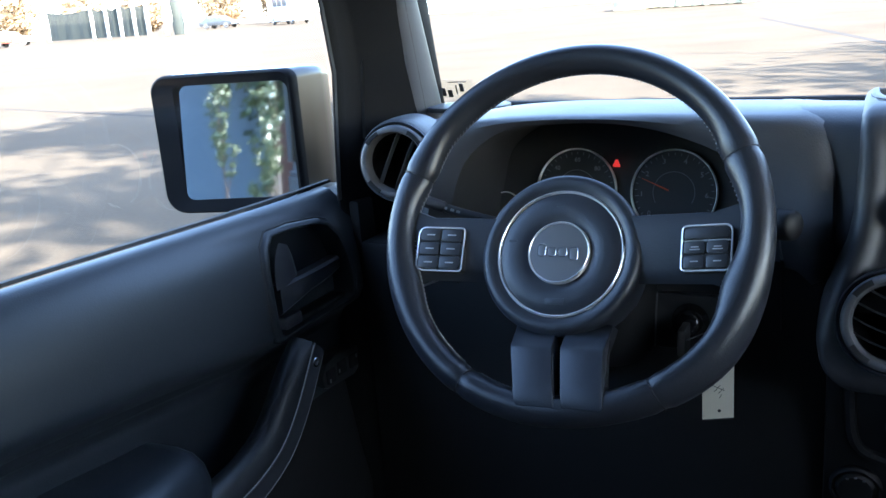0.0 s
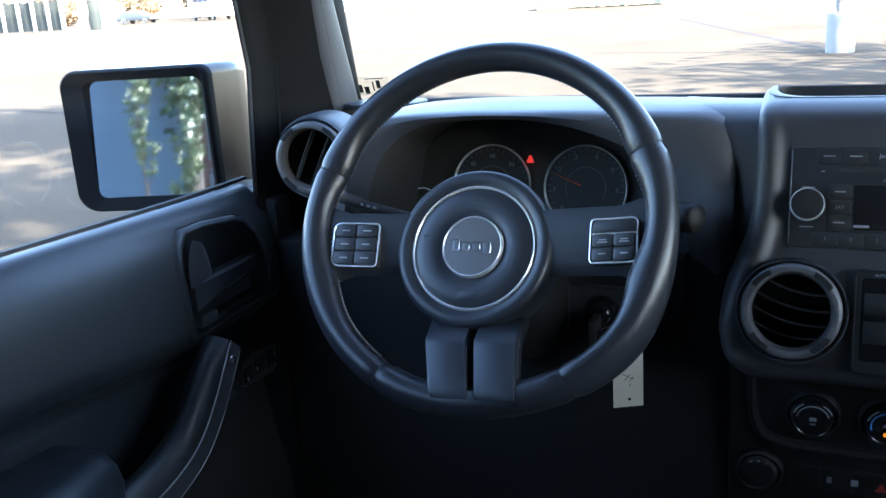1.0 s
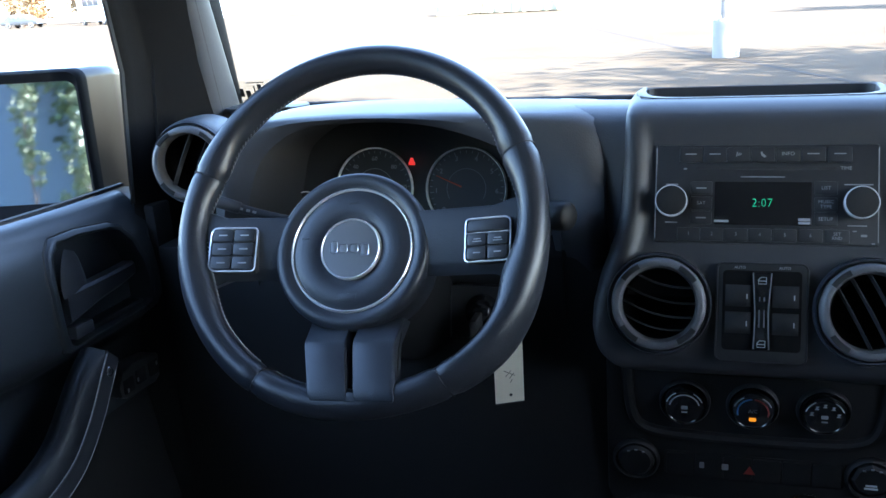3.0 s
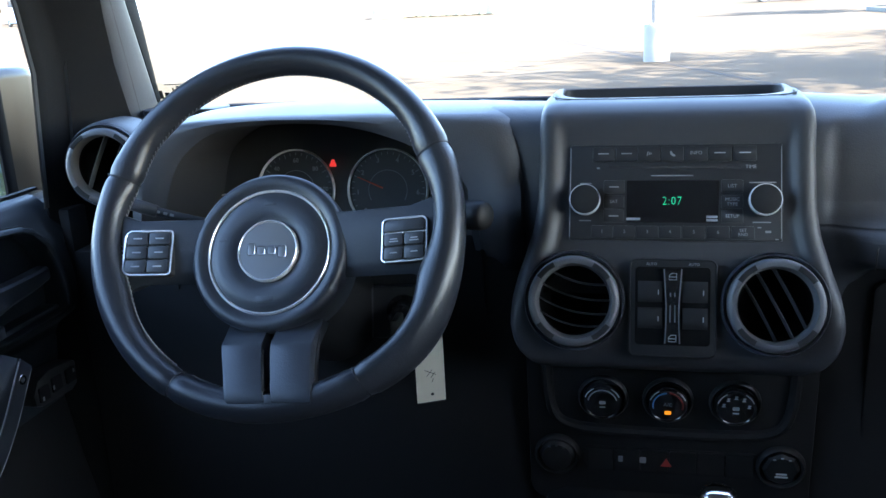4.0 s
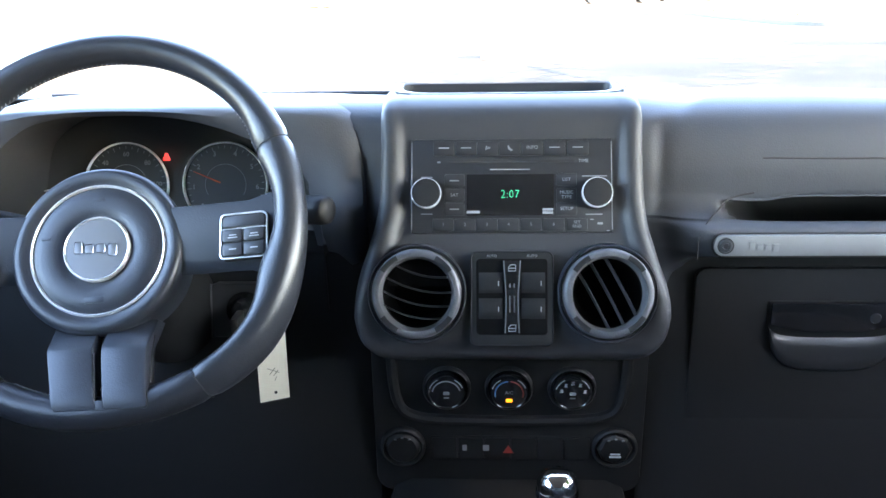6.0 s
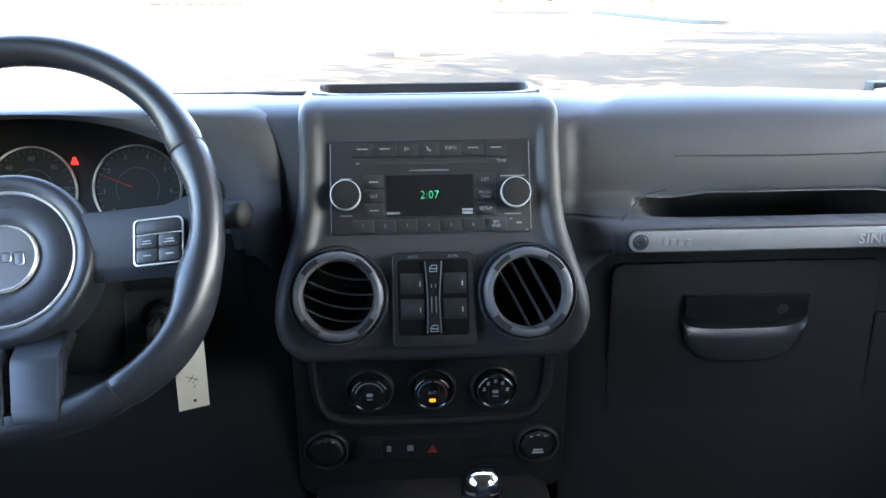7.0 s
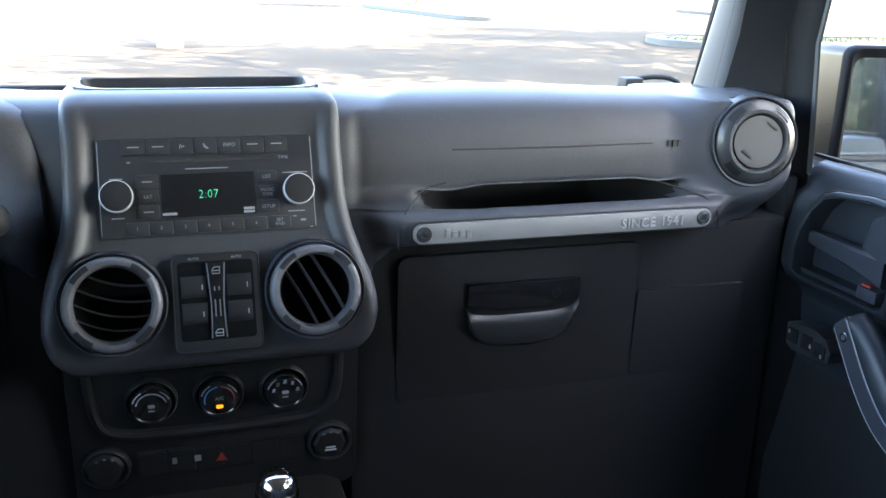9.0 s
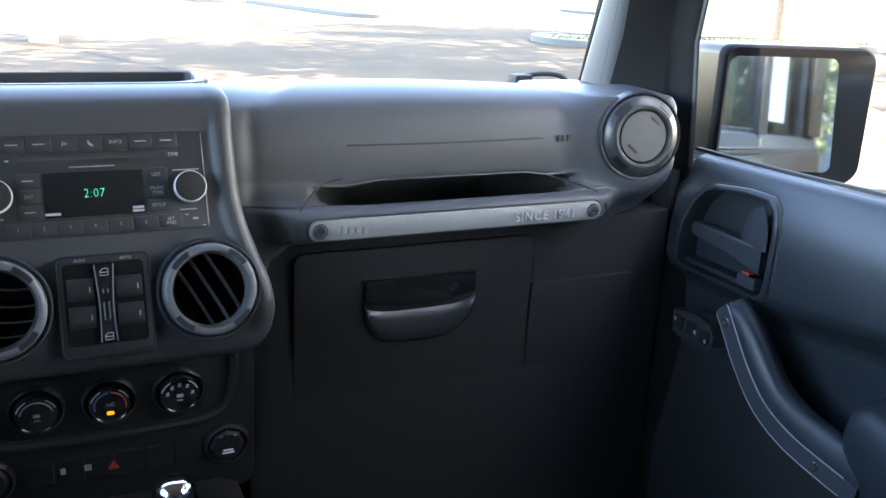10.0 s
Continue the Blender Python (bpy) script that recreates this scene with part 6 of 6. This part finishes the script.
# ---- grass islands with kerbs ----
def island(x, y, lx, ly, turn, label):
    root = thing("grass_island", label, "grass island", kind="structure", at=pose(x, y, 0, 0, 0, turn))
    o = rounded(-lx, lx, -ly, ly, min(lx, ly) * 0.8, 8)
    flat_put = lambda u, v, w: Vector((u, v, w))
    inner = [(u * (lx - 0.15) / lx, v * (ly - 0.15) / ly) for u, v in o]
    rows = [[(u, v, 0.0) for u, v in o], [(u, v, 0.13) for u, v in o], [(u * 0.995, v * 0.995, 0.15) for u, v in o], [(u, v, 0.15) for u, v in inner], [(u, v, 0.10) for u, v in inner]]
    part("kerb", loft([r + [r[0]] for r in rows]), KERB, root, "pale concrete kerb")
    part("soil", prism(inner, 0.0, 0.12, flat_put), SOIL, root, "patchy grass and soil")
    rng = random.Random(int(x * 7))
    vs, fs = [], []
    for k in range(2600):
        a, r = rng.uniform(0, 6.283), math.sqrt(rng.random())
        u, v = (lx - 0.2) * r * math.cos(a), (ly - 0.2) * r * math.sin(a)
        b, hgt = rng.uniform(0, 6.283), rng.uniform(0.02, 0.07)
        i = len(vs)
        vs += [(u - 0.02 * math.cos(b), v - 0.02 * math.sin(b), 0.11), (u + 0.02 * math.cos(b), v + 0.02 * math.sin(b), 0.11), (u + rng.uniform(-.05, .05), v + rng.uniform(-.05, .05), 0.11 + hgt)]
        fs.append((i, i + 1, i + 2))
    me = bpy.data.meshes.new("grass")
    me.from_pydata(vs, [], fs)
    me.materials.append(GRASS_M)
    g = new("grass", me)
    g.parent = root
    tagged(g, "short green grass", kind="stuff")


island(9.7, 30.8, 1.5, 5.2, 8, "kerbed island with patchy grass and a small tree")
island(16.0, 16.6, 5.6, 1.25, -7, "kerbed grass strip with a tree")
island(30, 33, 9, 2.2, 0, "far kerbed grass strip")

# ---- price sheet on the side window, wall behind ----
sheet = thing("price_sheet", "white printed sheet on the outside of the side window", "sheet")
shp = frame_of((0.7705, -1.30, 1.47), (0, 1, 0), (0, 0, 1))
part("paper", prism(rounded(-0.17, 0.17, -0.21, 0.16, 0.004, 2), 0.0, 0.001, shp), PAPER_W, sheet, smooth=0)
for k in range(12):
    part("print_line", prism(rounded(-0.14, 0.14 - 0.05 * (k % 3), -0.18 + 0.014 * k, -0.175 + 0.014 * k, 0.001, 2), 0.001, 0.0016, shp), DIM, sheet)
back = tagged(part("wall_behind", box(-0.35, 24, -19.3, -19.0, 0, 2.2, 0.02), BRICK_M), "red brown masonry wall behind the trees", "wall", kind="structure")

# Stands for the left mirror's blue-grey; made tall to block low sky.
tagged(part("wall_far", box(-30, -0.5, -24.3, -24.0, 0, 9.0, 0.02), PALE_M), "pale blue grey wall far behind, added to cut light from the left", "wall", kind="structure")

# ---- lamp post base, fence, far vehicles ----
lp = thing("lamp_post", "pale concrete lamp post base with a steel pole", "lamp post", at=pose(0.18, 16.4, 0))
up = lambda u, v, w: Vector((u, v, w))
part("base", lathe([(0.0, 0.0), (0.235, 0.0), (0.235, 0.63), (0.225, 0.66), (0.0, 0.66)], up, 28), PALE_C, lp, "round concrete base")
part("foot_plate", box(-0.15, 0.15, -0.15, 0.15, 0.66, 0.68, 0.005), STEEL, lp)
part("pole", sweep([(-0.06, 0, 0.68), (-0.06, 0, 3.5), (-0.06, 0, 8.0)], [0.045, 0.042, 0.036], 14), STEEL, lp, "tall steel pole")
for dx, dy in ((-.11, -.11), (.11, -.11), (-.11, .11), (.11, .11)):
    part("bolt", lathe([(0.0, 0.74), (0.016, 0.74), (0.016, 0.68)], lambda u, v, w, dx=dx, dy=dy: Vector((u + dx, v + dy, w)), 8), SATIN, lp)

fence = thing("screen_fence", "green mesh screened fence with pale posts across the car park", "fence")
A, B = Vector((-86.0, 71.4, 0)), Vector((-60.0, 67.0, 0))
STOPS = (0.0, 0.33, 0.43, 0.52, 0.61, 0.69, 0.80, 0.90, 1.0)
for k, (f0, f1) in enumerate(zip(STOPS, STOPS[1:])):
    a, b = A.lerp(B, f0), A.lerp(B, f1)
    part("post", box(a.x - 0.16, a.x + 0.16, a.y - 0.14, a.y + 0.14, 0, 3.5, 0.02), POST_M, fence)
    part("rail", sweep([a + Vector((0, 0, 3.3)), b + Vector((0, 0, 3.3))], 0.05, 6), POST_M, fence)
    if k > 4:
        continue
    n = 12 if k == 0 else 6
    rows = []
    for j in range(n + 1):
        f = 0.03 + 0.94 * j / n
        c = a.lerp(b, f)
        hang = 3.25 - 0.35 * math.sin(math.pi * f) - 0.12 * (j % 2)
        rows.append([(c.x, c.y + 0.10 * math.sin(j * 1.7), 0.1), (c.x, c.y + 0.16 * math.sin(j * 1.7 + 0.6), hang * 0.5), (c.x, c.y + 0.08 * math.sin(j * 1.7), hang), (c.x, c.y + 0.10 + 0.08 * math.sin(j * 1.7), hang), (c.x, c.y + 0.20 + 0.1 * math.sin(j * 1.7), 0.1)])
    part("mesh_screen", loft(rows, ring=True, cap=True), SCREEN_G, fence, "sagging green mesh screen", smooth=50)
c = A.lerp(B, 0.90)
part("bunched_screen", lathe([(0.0, 0.0), (0.50, 0.0), (0.58, 0.8), (0.50, 1.9), (0.62, 3.0), (0.45, 3.7), (0.0, 3.75)], lambda u, v, w: Vector((c.x + u, c.y - 0.7 + v, w)), 14), SCREEN_G, fence, "dark green screen bunched round a post", smooth=50)


def vehicle(x, y, turn, length, height, mat, label, van=False):
    root = thing("parked_van" if van else "parked_car", label, "van" if van else "car", "parked vehicles", at=pose(x, y, 0, 0, 0, turn))
    L, Hh, Wd = length / 2, height, 0.92
    if van:
        prof = [(-L, 0.35), (-L, Hh * 0.96), (-L + 0.2, Hh), (L * 0.45, Hh), (L * 0.68, Hh * 0.62), (L, Hh * 0.52), (L + 0.02, 0.38)]
    else:
        prof = [(-L, 0.35), (-L - 0.02, 0.85), (-L * 0.78, 0.95), (-L * 0.55, Hh * 0.97), (-L * 0.1, Hh), (L * 0.18, Hh * 0.94), (L * 0.48, 0.98), (L * 0.95, 0.82), (L, 0.40)]
    part("body", prism(prof, -Wd, Wd, lambda u, v, w: Vector((u, w, v)), 0.07), mat, root)
    roof0, roof1 = (-L * 0.6, L * 0.42) if van else (-L * 0.5, L * 0.2)
    zt, zb = (Hh * 0.92, Hh * 0.62) if van else (Hh * 0.93, 1.0)
    for sd in (-1, 1):
        for k in range(3):
            a, b = roof0 + (roof1 - roof0) * k / 3 + 0.05, roof0 + (roof1 - roof0) * (k + 1) / 3 - 0.05
            part("window", prism([(a, zb), (b, zb), (b, zt), (a, zt)], 0.0, 0.012, lambda u, v, w, sd=sd: Vector((u, sd * (Wd + w), v)), 0.004), PANE, root, "dark side window")
        for xx in (-L * 0.62, L * 0.62):
            wl = part("wheel", lathe([(0.0, 0.03), (0.20, 0.03), (0.22, 0.05), (0.31, 0.05), (0.33, 0.02), (0.33, -0.18)], lambda u, v, w, xx=xx, sd=sd: Vector((xx + u, sd * (Wd - 0.02 + w), 0.33 + v)), 24), TYRE, root, "black tyre")
            part("rim", lathe([(0.0, 0.065), (0.10, 0.06), (0.195, 0.05)], lambda u, v, w, xx=xx, sd=sd: Vector((xx + u, sd * (Wd - 0.02 + w), 0.33 + v)), 20), SATIN, wl, "bright wheel rim")
        part("headlight", box(L - 0.16, L - 0.02, sd * 0.62 - 0.16, sd * 0.62 + 0.16, 0.62, 0.76, 0.03), SATIN, root, "clear headlight")
        part("tail_light", box(-L - 0.03, -L + 0.06, sd * 0.76 - 0.1, sd * 0.76 + 0.1, 0.66, 0.9, 0.02), RED, root, "red tail light")
    return root


vehicle(-61.5, 83.0, -32, 8.6, 3.1, CARWHITE, "white delivery van parked across the car park", True)
vehicle(-74, 86, 5, 4.6, 1.5, CARDARK, "dark parked car beside the fence")
vehicle(-79.0, 58.2, 28, 4.4, 1.5, CARRED, "red parked car at the end of the fence")
vehicle(-82.5, 63.5, 40, 4.6, 1.5, CARWHITE, "white parked car at the end of the fence")
vehicle(7.6, 52.5, 0, 4.6, 1.5, CARDARK, "dark parked car beside the grass island")
vehicle(12.2, 55, 0, 4.6, 1.5, CARDARK, "dark parked car beside the grass island")


# ---- low white building and a covered car across the car park ----
def building(x0, x1, y):
    root = thing("building", "low white building with dark paned windows", "building")
    part("wall", box(x0, x1, y, y + 6, 0, 3.6, 0.03), CARWHITE, root, "white rendered wall")
    part("roof", box(x0 - 0.3, x1 + 0.3, y - 0.3, y + 6.3, 3.6, 3.85, 0.04), POST_M, root, "flat pale roof")
    for cx, w, z0, z1, cols, rows_ in ((-45.8, 2.1, 0.15, 2.3, 2, 2), (-43.2, 1.0, 0.6, 2.3, 1, 2), (-39.0, 2.2, 1.5, 2.4, 2, 1), (-31.8, 2.4, 0.5, 2.3, 2, 3), (-28.6, 1.0, 0.9, 2.3, 1, 2)):
        win = part("window", box(cx - w / 2 - 0.06, cx + w / 2 + 0.06, y - 0.04, y - 0.002, z0 - 0.06, z1 + 0.06, 0.01), CARWHITE, root, "white framed window")
        for i in range(cols):
            for j in range(rows_):
                a0, b0 = cx - w / 2 + w * i / cols, z0 + (z1 - z0) * j / rows_
                part("pane", box(a0 + 0.07, a0 + w / cols - 0.05, y - 0.047, y - 0.041, b0 + 0.05, b0 + (z1 - z0) / rows_ - 0.05), WINDOW_G, win)


WINDOW_G = material("grey_window", (0.16, 0.165, 0.17), 0.3)
COVER = material("pale_cloth_cover", (0.25, 0.235, 0.155), 0.9, grain=0.4, size=60, vary=0.15)
building(-52.0, -22.0, 85.0)


def covered_car(x, y, turn):
    root = thing("covered_car", "parked car under a pale cloth cover", "car cover", at=pose(x, y, 0, 0, 0, turn))
    rng = random.Random(31)
    rows = []
    prof = [(-2.3, 0.75), (-2.1, 1.05), (-1.5, 1.25), (-0.9, 1.62), (0.2, 1.68), (0.9, 1.45), (1.3, 1.12), (2.0, 0.98), (2.3, 0.70)]
    for k in range(33):
        px = -2.3 + 4.6 * k / 32
        top = between(prof, px)
        fold = 0.05 * math.sin(k * 1.9) + 0.03 * rng.uniform(-1, 1)
        hem = 0.02 + 0.05 * abs(math.sin(k * 0.7))
        rows.append([(px * 1.03, -0.98 - fold, hem), (px * 1.01, -0.95 - fold * 0.6, top * 0.5), (px, -0.86, top * 0.82), (px, -0.6, top * 0.96), (px, 0, top), (px, 0.6, top * 0.96), (px, 0.86, top * 0.82), (px * 1.01, 0.95 + fold * 0.6, top * 0.5), (px * 1.03, 0.98 + fold, hem)])
    part("cover", loft(rows, cap=True), COVER, root, "loose pale cloth cover", smooth=70)
    for ex in (-2.28, 2.28):
        part("tie", sweep([(ex, -1.0, 0.9), (ex * 1.02, -1.05, 0.4), (ex, -1.02, 0.08)], 0.05, 8), COVER, root, "gathered corner of the cover")


covered_car(-14.6, 54.0, 86)
covered_car(-10.6, 52.6, -8)
